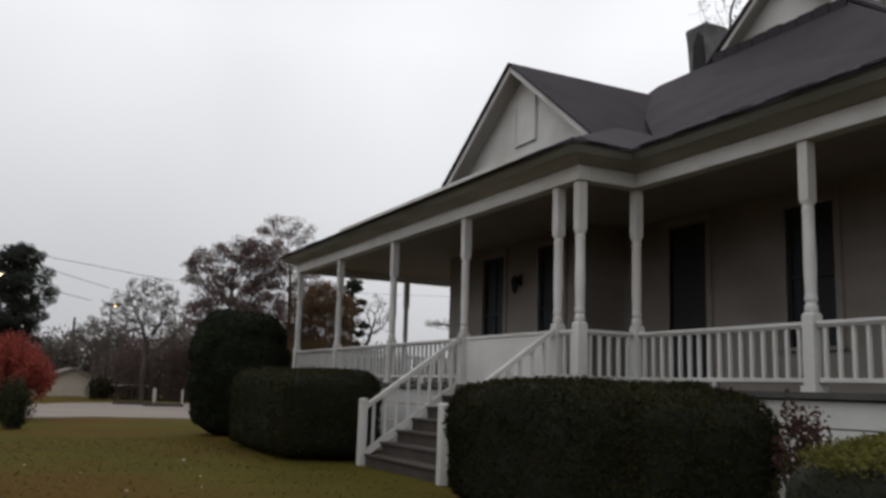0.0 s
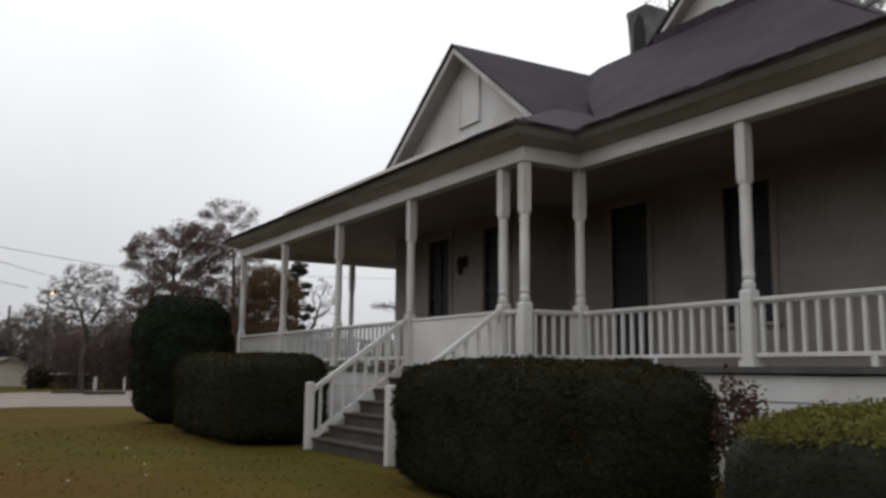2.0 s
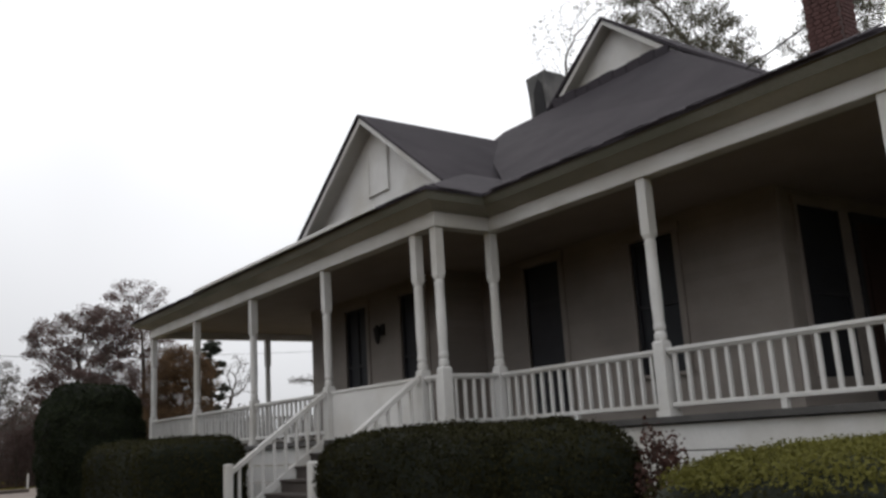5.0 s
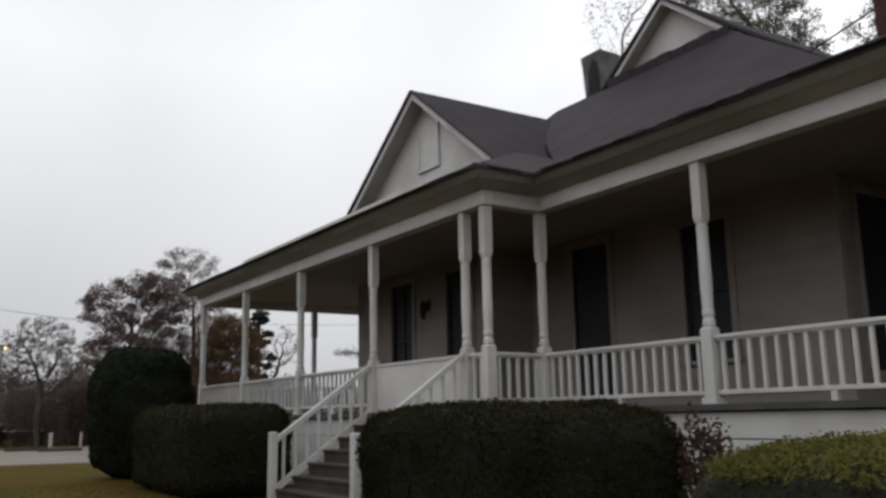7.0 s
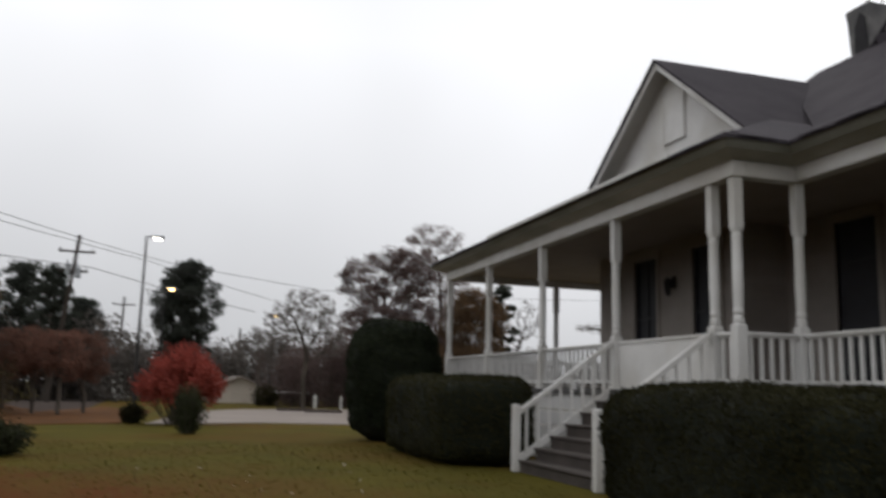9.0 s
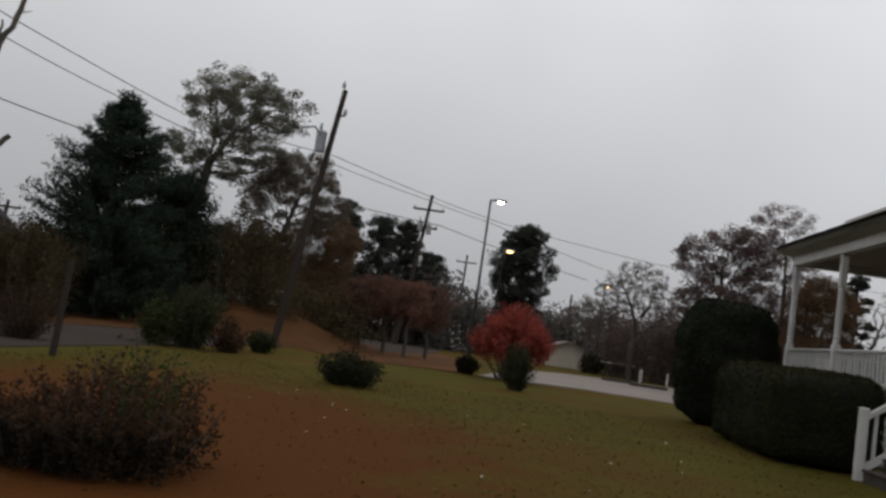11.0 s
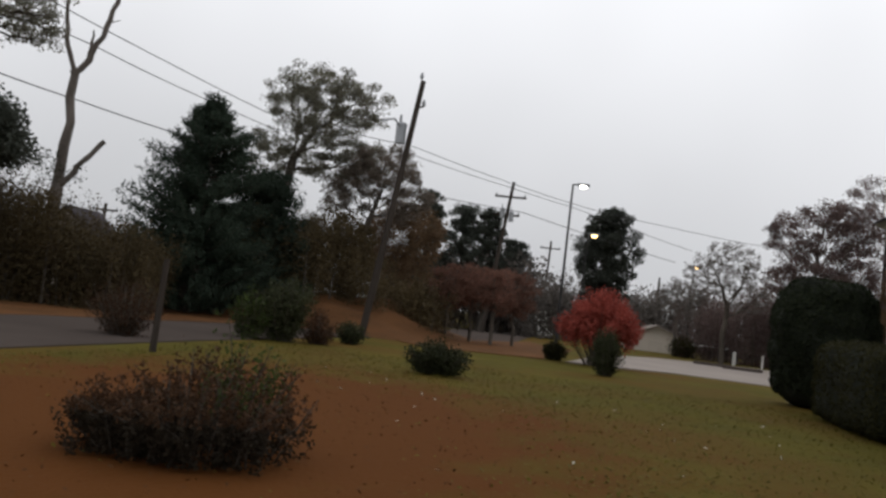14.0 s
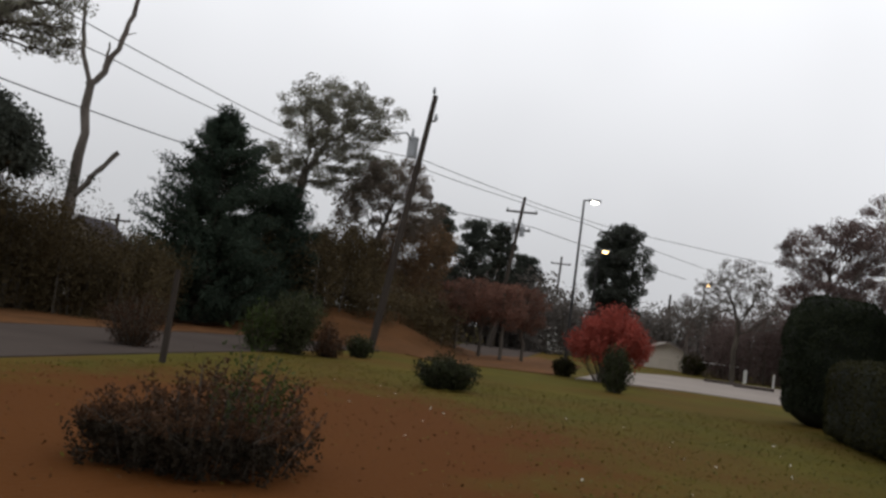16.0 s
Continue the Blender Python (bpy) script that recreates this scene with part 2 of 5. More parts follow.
def slab(points, thick):
    """A thin solid under a flat polygon, its thickness straight down."""
    n = len(points)
    low = [(x, y, z - thick) for x, y, z in points]
    me = bpy.data.meshes.new("slab")
    me.from_pydata(points + low, [], [tuple(range(n)), tuple(reversed(range(n, 2 * n)))] + [(i, n + i, n + (i + 1) % n, (i + 1) % n) for i in range(n)])
    bm = bmesh.new()
    bm.from_mesh(me)
    bpy.data.meshes.remove(me)
    return bm


def lathe(bm, rings, sides=12, centre=(0, 0), square=False):
    """Rings of (radius, z), joined into one round or four-sided body."""
    count = 4 if square else sides
    rows = []
    for r, z in rings:
        k = math.sqrt(2) if square else 1
        rows.append([bm.verts.new((centre[0] + k * r * math.cos(2 * math.pi * (i + 0.5) / count), centre[1] + k * r * math.sin(2 * math.pi * (i + 0.5) / count), z)) for i in range(count)])
    for a, b in zip(rows, rows[1:]):
        for i in range(count):
            bm.faces.new((a[i], a[(i + 1) % count], b[(i + 1) % count], b[i]))
    bm.faces.new(rows[0])
    bm.faces.new(rows[-1])
    return bm


def tube(bm, points, radii, sides=6):
    rows = []
    for i, p in enumerate(points):
        p = Vector(p)
        d = (Vector(points[min(i + 1, len(points) - 1)]) - Vector(points[max(i - 1, 0)])).normalized()
        u = d.cross(Vector((0.31, 0.95, 0.05))).normalized()
        w = d.cross(u)
        rows.append([bm.verts.new(p + radii[i] * (math.cos(2 * math.pi * k / sides) * u + math.sin(2 * math.pi * k / sides) * w)) for k in range(sides)])
    for a, b in zip(rows, rows[1:]):
        for i in range(sides):
            bm.faces.new((a[i], a[(i + 1) % sides], b[(i + 1) % sides], b[i]))
    bm.faces.new(rows[0])
    bm.faces.new(rows[-1])
    return bm


def leaves(name, centres, size, mat, parent=None, rng=None, flat=0.0, normals=None):
    """Many small folded leaves of four corners at the given places."""
    rng = rng or np.random.default_rng(1)
    c = np.asarray(centres, float)
    n = len(c)
    a = rng.normal(size=(n, 3))
    if normals is not None:
        a = a * 0.8 + np.asarray(normals) * 1.2
    a[:, 2] += flat
    a /= np.linalg.norm(a, axis=1)[:, None]
    b = np.cross(a, rng.normal(size=(n, 3)))
    b /= np.linalg.norm(b, axis=1)[:, None]
    d = np.cross(a, b)
    s = size * rng.uniform(0.6, 1.4, (n, 1))
    corners = np.stack([c - d * s, c + b * s * 0.55 + a * s * 0.15, c + d * s, c - b * s * 0.55 + a * s * 0.15], 1).reshape(-1, 3)
    me = bpy.data.meshes.new(name)
    me.vertices.add(4 * n)
    me.vertices.foreach_set("co", corners.ravel())
    me.loops.add(4 * n)
    me.loops.foreach_set("vertex_index", np.arange(4 * n, dtype=np.int32))
    me.polygons.add(n)
    me.polygons.foreach_set("loop_start", np.arange(0, 4 * n, 4, dtype=np.int32))
    me.update(calc_edges=True)
    return part(name, me, mat, parent)


# ---- ground ----
def ground_sheet():
    me = bpy.data.meshes.new("ground")
    xs = [-1500, -300, -120] + list(np.arange(-60, 21, 2.0)) + [60, 300, 1500]
    ys = [-1500, -300, -80] + list(np.arange(-30, 31, 2.0)) + [80, 300, 1500]
    vs = [(x, y, 0.04 * noise.noise((x * 0.15, y * 0.15, 0)) if -40 < x < 18 and -6 < y < 4 else 0.0) for y in ys for x in xs]
    w = len(xs)
    me.from_pydata(vs, [], [(j * w + i, j * w + i + 1, (j + 1) * w + i + 1, (j + 1) * w + i) for j in range(len(ys) - 1) for i in range(w - 1)])
    return tagged(part("ground", me, LAWN), "autumn lawn, olive grass with rust-brown fallen leaves", "lawn", kind="structure")


ground_sheet()


def strip(name, outline, mat, label, category, top=0.02):
    bm = slab([(x, y, top) for x, y in outline], 0.06)
    return tagged(part(name, bm, mat), label, category, kind="structure")


strip("road", [(40, -7.4), (-16, -7.4), (-26, -7.0), (-34, -5.5), (-36, -8.5), (-27, -9.9), (-17, -11.6), (40, -12.5)], ROAD, "grey asphalt street beside the lawn", "road")
strip("leaf_bank", [(40, -12.45), (-17, -11.55), (-27, -9.85), (-36, -8.4), (-40, -11), (-30, -22), (40, -26)], LITTER, "bank of rust-brown fallen leaves across the street", "leaf bank", 0.03)
def leaf_mound(az, d, wide, deep, height):
    """A low bank of leaves, uneven and highest in its middle."""
    c = (-math.sin(radians(az)) * d, math.cos(radians(az)) * d)
    n = 26
    vs = []
    for j in range(n + 1):
        for i in range(n + 1):
            u, v = 2 * i / n - 1, 2 * j / n - 1
            x, y = c[0] + u * deep, c[1] + v * wide
            h = height * max(0.0, 1 - u * u) ** 1.2 * max(0.0, 1 - v * v) ** 1.2
            vs.append((x, y, h * (1 + 0.35 * noise.noise((x * 0.6, y * 0.6, 3.0))) - 0.01))
    me = bpy.data.meshes.new("leaf_mound")
    me.from_pydata(vs, [], [(j * (n + 1) + i, j * (n + 1) + i + 1, (j + 1) * (n + 1) + i + 1, (j + 1) * (n + 1) + i) for j in range(n) for i in range(n)])
    return tagged(part("leaf_bank", me, LITTER), "low mound of rust-brown fallen leaves under the trees", "leaf bank", kind="structure")


leaf_mound(105.6, 35, 4.6, 6.5, 1.35)
strip("parking_lot", [(-27.5, -0.6), (-29.6, 2.9), (-29.1, 5.8), (-30.2, 12), (-31, 26), (-50, 26), (-49, 8), (-46, 3.6), (-40, 0.8)], LOT, "pale concrete parking lot beyond the lawn", "parking lot")
strip("leaf_bank", [(-25.5, -4.6), (-27.8, -1.3), (-40, -0.6), (-46, -3.0), (-42, -3.5), (-34, -5.4), (-28, -6.4)], LITTER, "rust-brown fallen leaves under the row of small trees", "leaf bank", 0.026)
strip("road", [(-36, -8.5), (-34, -5.5), (-42, -3.4), (-72, -4), (-72, -8)], ROAD, "grey asphalt side street", "road", 0.014)

# ---- the house: plan in metres ----
FLOOR, BEAM, EAVE = 1.29, 4.07, 4.5
Y0, Y1 = 6.92, 7.885
POSTS_LEFT = {"a": -21.86, "b": -18.88, "c": -15.82, "d": -12.83, "e": -10.09, "f": -9.58}
XF, XH, XI = -9.58, -6.65, -3.69
WALL0, WALL1 = 9.29, 10.2
WX0, WX1, WX2 = -17.95, -12.75, -6.42
house = thing("house", (-12, 12, 0), "white single-storey wooden house with wraparound porch and dark roof", "house")
OVER = 0.47
RAILTOP = FLOOR + 0.76


def wall_with_holes(name, axis, at, thick, a0, a1, z0, z1, holes, mat):
    """A wall along x (axis 0) or y (axis 1), of lapped boards, with openings (a0, a1, z0, z1)."""
    bm = bmesh.new()
    step = 0.145
    count = int((z1 - z0) / step) + 1
    for k in range(count):
        b0, b1 = z0 + k * step, min(z1, z0 + (k + 1) * step)
        if b1 - b0 < 0.01:
            continue
        spans = [(a0, a1)]
        for h0, h1, hz0, hz1 in holes:
            if hz0 < b1 - 0.02 and hz1 > b0 + 0.02:
                spans = [s for p, q in spans for s in ((p, min(q, h0)), (max(p, h1), q)) if s[1] - s[0] > 0.01]
        for p, q in spans:
            if axis == 0:
                box(bm, p, q, at, at + thick, b0, b1)
            else:
                box(bm, at - thick, at, p, q, b0, b1)
    return part(name, bm, mat, house)


def lap(name, axis, at, a0, a1, z0, z1, holes, mat, out):
    """Lapped boards as thin wedges in front of a wall."""
    bm = bmesh.new()
    step = 0.145
    for k in range(int((z1 - z0) / step) + 1):
        b0, b1 = z0 + k * step, min(z1, z0 + (k + 1) * step + 0.01)
        if b1 - b0 < 0.03:
            continue
        spans = [(a0, a1)]
        for h0, h1, hz0, hz1 in holes:
            if hz0 < b1 - 0.02 and hz1 > b0 + 0.02:
                spans = [s for p, q in spans for s in ((p, min(q, h0)), (max(p, h1), q)) if s[1] - s[0] > 0.01]
        for p, q in spans:
            pts = []
            for a in (p, q):
                for o, z in ((0.0, b0), (0.013, b0), (0.003, b1), (0.0, b1)):
                    pts.append((a, at + out * o, z) if axis == 0 else (at + out * o, a, z))
            vs = [bm.verts.new(c) for c in pts]
            for f in ((0, 1, 2, 3), (7, 6, 5, 4), (0, 4, 5, 1), (1, 5, 6, 2), (2, 6, 7, 3), (3, 7, 4, 0)):
                bm.faces.new([vs[i] for i in f])
    return part(name, bm, mat, house)


def window(name, x0, x1, y, z0, z1, shutter=0.0, rows=2):
    """A sash window in a wall that faces -y: frame, glass, sashes, sill."""
    w = part(name, boxes((x0 - 0.11, x0, y - 0.05, y + 0.1, z0, z1), (x1, x1 + 0.11, y - 0.05, y + 0.1, z0, z1), (x0 - 0.14, x1 + 0.14, y - 0.06, y + 0.1, z1, z1 + 0.14), bevel=0.008), SIDING, house)
    part("pane", boxes((x0, x1, y + 0.05, y + 0.06, z0, z1)), GLASS, w)
    mid = (z0 + z1) / 2
    part("sash", boxes((x0, x1, y + 0.01, y + 0.05, mid - 0.03, mid + 0.03), (x0, x0 + 0.05, y + 0.01, y + 0.05, z0, z1), (x1 - 0.05, x1, y + 0.01, y + 0.05, z0, z1), ((x0 + x1) / 2 - 0.015, (x0 + x1) / 2 + 0.015, y + 0.02, y + 0.05, z0, z1), (x0, x1, y + 0.01, y + 0.05, z1 - 0.05, z1)), SHUTTER, w)
    part("sill", boxes((x0 - 0.14, x1 + 0.14, y - 0.1, y + 0.1, z0 - 0.05, z0)), SIDING, w)
    return w


def door(name, x0, x1, y, z1, mat):
    d = part(name, boxes((x0 - 0.12, x0, y - 0.05, y + 0.1, FLOOR, z1), (x1, x1 + 0.12, y - 0.05, y + 0.1, FLOOR, z1), (x0 - 0.14, x1 + 0.14, y - 0.06, y + 0.1, z1, z1 + 0.14), bevel=0.008), SIDING, house)
    leaf_top = FLOOR + 2.1
    part("door_leaf", boxes((x0, x1, y + 0.03, y + 0.07, FLOOR, leaf_top), (x0 + 0.12, (x0 + x1) / 2 - 0.05, y + 0.015, y + 0.03, FLOOR + 0.2, FLOOR + 0.9), ((x0 + x1) / 2 + 0.05, x1 - 0.12, y + 0.015, y + 0.03, FLOOR + 0.2, FLOOR + 0.9)), mat, d)
    part("transom", boxes((x0, x1, y + 0.04, y + 0.06, leaf_top + 0.06, z1)), GLASS, d)
    part("transom_bar", boxes((x0, x1, y + 0.02, y + 0.07, leaf_top, leaf_top + 0.06)), SHUTTER, d)
    knob = bmesh.new()
    bmesh.ops.create_icosphere(knob, subdivisions=1, radius=0.035, matrix=Matrix.Translation((x0 + 0.09, y, FLOOR + 0.95)))
    part("door_knob", knob, METAL, d)
    return d


# openings: x0, x1, z0, z1
wing_windows = [(-16.34, -15.48, FLOOR + 0.3, 3.98), (-14.18, -13.35, FLOOR + 0.3, 3.98)]
main_door = (-11.5, -10.62, FLOOR, 4.06)
main_window = (-9.0, -8.16, FLOOR + 0.65, 3.98)
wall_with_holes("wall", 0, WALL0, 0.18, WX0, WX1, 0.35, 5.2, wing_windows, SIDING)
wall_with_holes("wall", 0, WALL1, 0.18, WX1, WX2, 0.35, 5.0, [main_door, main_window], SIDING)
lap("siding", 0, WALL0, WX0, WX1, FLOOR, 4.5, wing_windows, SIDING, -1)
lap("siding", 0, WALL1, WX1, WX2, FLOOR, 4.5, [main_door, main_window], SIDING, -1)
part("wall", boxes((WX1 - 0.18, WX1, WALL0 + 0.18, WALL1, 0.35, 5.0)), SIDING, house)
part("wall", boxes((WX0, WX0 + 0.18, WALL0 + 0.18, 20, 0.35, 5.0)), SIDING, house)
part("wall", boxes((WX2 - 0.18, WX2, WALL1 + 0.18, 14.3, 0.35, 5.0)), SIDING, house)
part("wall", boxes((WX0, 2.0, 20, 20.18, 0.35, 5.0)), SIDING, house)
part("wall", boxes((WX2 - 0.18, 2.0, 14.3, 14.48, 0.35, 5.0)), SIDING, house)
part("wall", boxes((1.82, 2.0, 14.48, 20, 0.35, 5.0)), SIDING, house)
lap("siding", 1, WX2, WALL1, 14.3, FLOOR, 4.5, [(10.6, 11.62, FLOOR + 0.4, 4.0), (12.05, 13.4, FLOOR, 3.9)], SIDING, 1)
side = part("window", boxes((WX2 - 0.02, WX2 + 0.05, 10.52, 10.6, FLOOR + 0.4, 4.0), (WX2 - 0.02, WX2 + 0.05, 11.62, 11.7, FLOOR + 0.4, 4.0), (WX2 - 0.02, WX2 + 0.06, 10.5, 11.72, 4.0, 4.12), bevel=0.006), SIDING, house)
part("pane", boxes((WX2 + 0.002, WX2 + 0.012, 10.6, 11.62, FLOOR + 0.4, 4.0)), GLASS, side)
part("sash", boxes((WX2 + 0.012, WX2 + 0.04, 10.6, 11.62, 2.78, 2.84), (WX2 + 0.012, WX2 + 0.04, 10.6, 10.65, FLOOR + 0.4, 4.0), (WX2 + 0.012, WX2 + 0.04, 11.57, 11.62, FLOOR + 0.4, 4.0)), SHUTTER, side)
side_door = part("door", boxes((WX2 - 0.02, WX2 + 0.05, 11.95, 12.05, FLOOR, 3.9), (WX2 - 0.02, WX2 + 0.05, 13.4, 13.5, FLOOR, 3.9), (WX2 - 0.02, WX2 + 0.06, 11.93, 13.52, 3.9, 4.02), bevel=0.006), SHUTTER, house)
part("door_leaf", boxes((WX2 + 0.002, WX2 + 0.03, 12.05, 13.4, FLOOR, 3.9), (WX2 + 0.03, WX2 + 0.045, 12.2, 12.65, FLOOR + 0.2, FLOOR + 1.0), (WX2 + 0.03, WX2 + 0.045, 12.8, 13.25, FLOOR + 0.2, FLOOR + 1.0), (WX2 + 0.03, WX2 + 0.045, 12.2, 13.25, FLOOR + 1.2, FLOOR + 2.2)), DOORWOOD, side_door)
lap("siding", 1, WX1, WALL0, WALL1, FLOOR, 4.5, [], SIDING, 1)
for x0, x1, z0, z1 in wing_windows:
    window("window", x0, x1, WALL0, z0, z1)
window("window", main_window[0], main_window[1], WALL1, main_window[2], main_window[3])
door("door", main_door[0], main_door[1], WALL1, main_door[3], SHUTTER)
# corner boards
part("corner_board", boxes((WX1 - 0.06, WX1 + 0.02, WALL0 - 0.02, WALL0 + 0.08, FLOOR, 4.5)), SIDING, house)
part("corner_board", boxes((WX2 - 0.06, WX2 + 0.02, WALL1 - 0.02, WALL1 + 0.08, FLOOR, 4.5)), SIDING, house)

# porch floor and ceiling follow the stepped front


def widened(d):
    """The porch outline, its outer edges moved out by d."""
    return [(-21.86 - d, Y0 - d), (XF + d, Y0 - d), (XF + d, Y1 - d), (XI + d, Y1 - d), (XI + d, 16.5), (WX2, 16.5), (WX2, WALL1), (WX1, WALL1), (WX1, WALL0), (WX0, WALL0), (WX0, 14.0), (-21.86 - d, 14.0)]


part("porch_floor", slab([(x, y, FLOOR) for x, y in widened(0.14)], 0.07), FLOORB, house, "grey-painted porch floor boards")
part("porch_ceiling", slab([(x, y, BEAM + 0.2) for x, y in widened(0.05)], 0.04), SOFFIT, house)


def porch_post(x, y):
    bm = bmesh.new()
    lathe(bm, [(0.075, FLOOR), (0.075, RAILTOP + 0.07), (0.055, RAILTOP + 0.1)], square=True, centre=(x, y))
    lathe(bm, [(0.1, FLOOR), (0.1, FLOOR + 0.07)], square=True, centre=(x, y))
    lathe(bm, [(0.055, RAILTOP + 0.08), (0.072, RAILTOP + 0.12), (0.072, RAILTOP + 0.17), (0.055, RAILTOP + 0.2), (0.07, RAILTOP + 0.24), (0.07, RAILTOP + 0.27), (0.062, RAILTOP + 0.3), (0.07, RAILTOP + 0.6), (0.065, BEAM - 0.85), (0.07, BEAM - 0.78), (0.06, BEAM - 0.74), (0.075, BEAM - 0.68)], 14, (x, y))
    lathe(bm, [(0.05, BEAM - 0.72), (0.066, BEAM - 0.67), (0.066, BEAM)], square=True, centre=(x, y))
    return part("porch_post", bm, WHITE, house)


for x in POSTS_LEFT.values():
    porch_post(x, Y0)
for x, y in ((XF, Y1), (XH, Y1), (XI, Y1), (XI, 9.62), (-21.86, 9.96), (-21.86, 13.0)):
    porch_post(x, y)

# beams with the frieze above them, then the soffit and fascia
part("porch_beam", boxes((-21.96, XF + 0.1, Y0 - 0.1, Y0 + 0.1, BEAM, BEAM + 0.21), bevel=0.01), WHITE, house)
part("porch_beam", boxes((XF - 0.1, XF + 0.1, Y0 + 0.1, Y1 + 0.1, BEAM, BEAM + 0.21), bevel=0.01), WHITE, house)
part("porch_beam", boxes((XF + 0.1, XI + 0.1, Y1 - 0.1, Y1 + 0.1, BEAM, BEAM + 0.21), bevel=0.01), WHITE, house)
part("porch_beam", boxes((XI - 0.1, XI + 0.1, Y1 + 0.1, 16.5, BEAM, BEAM + 0.21), bevel=0.01), WHITE, house)
part("porch_beam", boxes((-21.96, -21.76, Y0 + 0.1, 14.0, BEAM, BEAM + 0.21), bevel=0.01), WHITE, house)


def eaves(z0, d0, z1, d1, name, mat):
    """A moulding that runs along the eaves from (z0, d0) out to (z1, d1)."""
    def line(d, z):
        return [(-21.86 - d, 14.0, z), (-21.86 - d, Y0 - d, z), (XF + d, Y0 - d, z), (XF + d, Y1 - d, z), (XI + d, Y1 - d, z), (XI + d, 16.5, z)]
    me = bpy.data.meshes.new(name)
    a, b = line(d0, z0), line(d1, z1)
    c, e = line(d0 - 0.02, z0 + 0.02), line(d1 - 0.02, z1 + 0.02)
    n = len(a)
    vs = a + b + e + c
    fs = [(k * n + i, k * n + i + 1, ((k + 1) % 4) * n + i + 1, ((k + 1) % 4) * n + i) for k in range(4) for i in range(n - 1)]
    fs += [(0, n, 2 * n, 3 * n), (n - 1, 4 * n - 1, 3 * n - 1, 2 * n - 1)]
    me.from_pydata(vs, [], fs)
    bm = bmesh.new()
    bm.from_mesh(me)
    bpy.data.meshes.remove(me)
    return part(name, bm, mat, house)


eaves(BEAM + 0.19, 0.0, BEAM + 0.3, 0.36, "soffit", COVE)
eaves(BEAM + 0.29, 0.36, EAVE - 0.06, 0.44, "crown_moulding", FASCIA)
eaves(EAVE - 0.07, 0.42, EAVE - 0.01, 0.46, "fascia", FASCIA)

# ---- roofs ----
O = OVER
EX0, EXF, EXI = -21.86 - O, XF + O, XI + O
EY0, EY1 = Y0 - O, Y1 - O
M1 = 0.468
GX0, GX1, GXM = -18.9, -12.3, -15.45
Z0 = EAVE + M1 * (WALL0 - EY0)
GAPEX = 8.2
ZB = EAVE + M1 * (WALL1 - EY1)
TOPY, TOPZ = 13.8, 8.68
HIP = (EXI - 3.49, EY1 + 3.49, EAVE + 0.44 * 3.49)
roof = part("roof", slab([(EX0, EY0, EAVE), (EXF, EY0, EAVE), (EXF - (WALL0 - EY0), WALL0, Z0), (EX0 + (WALL0 - EY0), WALL0, Z0)], 0.05), ROOF, house, "dark purple-grey shingle roof")
part("porch_roof", slab([(EX0, EY0, EAVE), (EX0 + 2.84, WALL0, Z0), (EX0 + 2.84, 14, Z0), (EX0, 14, EAVE)], 0.05), ROOF, roof)
run = 3.25
part("porch_roof", slab([(EXF, EY0, EAVE), (EXF, EY1, EAVE), (EXF - run, EY1 + run, EAVE + M1 * run), (EXF - run, EY0 + run, EAVE + M1 * run)], 0.05), ROOF, roof)
part("porch_roof", slab([(EXF, EY1, EAVE), (EXI, EY1, EAVE), HIP, (EXF - (WALL1 - EY1), WALL1, ZB)], 0.05), ROOF, roof)
part("porch_roof", slab([(EXI, EY1, EAVE), (EXI, 16.5, EAVE), (HIP[0], 16.5, HIP[2]), HIP], 0.05), ROOF, roof)
# the hipped main roof, its front slope ending at the gablet
part("main_roof", slab([(EXF - 2.79, WALL1, ZB), HIP, (-10.5, TOPY, TOPZ), (-15.9, TOPY, TOPZ), (GXM - 0.4, 13.1, 8.15)], 0.05), ROOF, roof)
part("main_roof", slab([HIP, (HIP[0], 18, HIP[2]), (-10.5, 18, TOPZ), (-10.5, TOPY, TOPZ)], 0.05), ROOF, roof)
part("main_roof", slab([(-15.9, TOPY, TOPZ), (-10.5, TOPY, TOPZ), (-10.5, 20, TOPZ), (-15.9, 20, TOPZ)], 0.05), ROOF, roof)
# gabled wing
gz = 5.75
part("gable_roof", slab([(GXM, WALL0 - 0.06, GAPEX), (GX1, WALL0 - 0.06, gz), (GX1, 14, gz), (GXM, 14, GAPEX)], 0.05), ROOF, roof)
part("gable_roof", slab([(GXM, WALL0 - 0.06, GAPEX), (GXM, 14, GAPEX), (GX0, 14, gz), (GX0, WALL0 - 0.06, gz)], 0.05), ROOF, roof)


def prism(points, way):
    """A solid between a flat polygon and its copy moved by way."""
    bm = bmesh.new()
    a = [bm.verts.new(p) for p in points]
    b = [bm.verts.new(Vector(p) + Vector(way)) for p in points]
    bm.faces.new(a)
    bm.faces.new(list(reversed(b)))
    for i in range(len(a)):
        bm.faces.new((a[i], b[i], b[(i + 1) % len(a)], a[(i + 1) % len(a)]))
    return bm


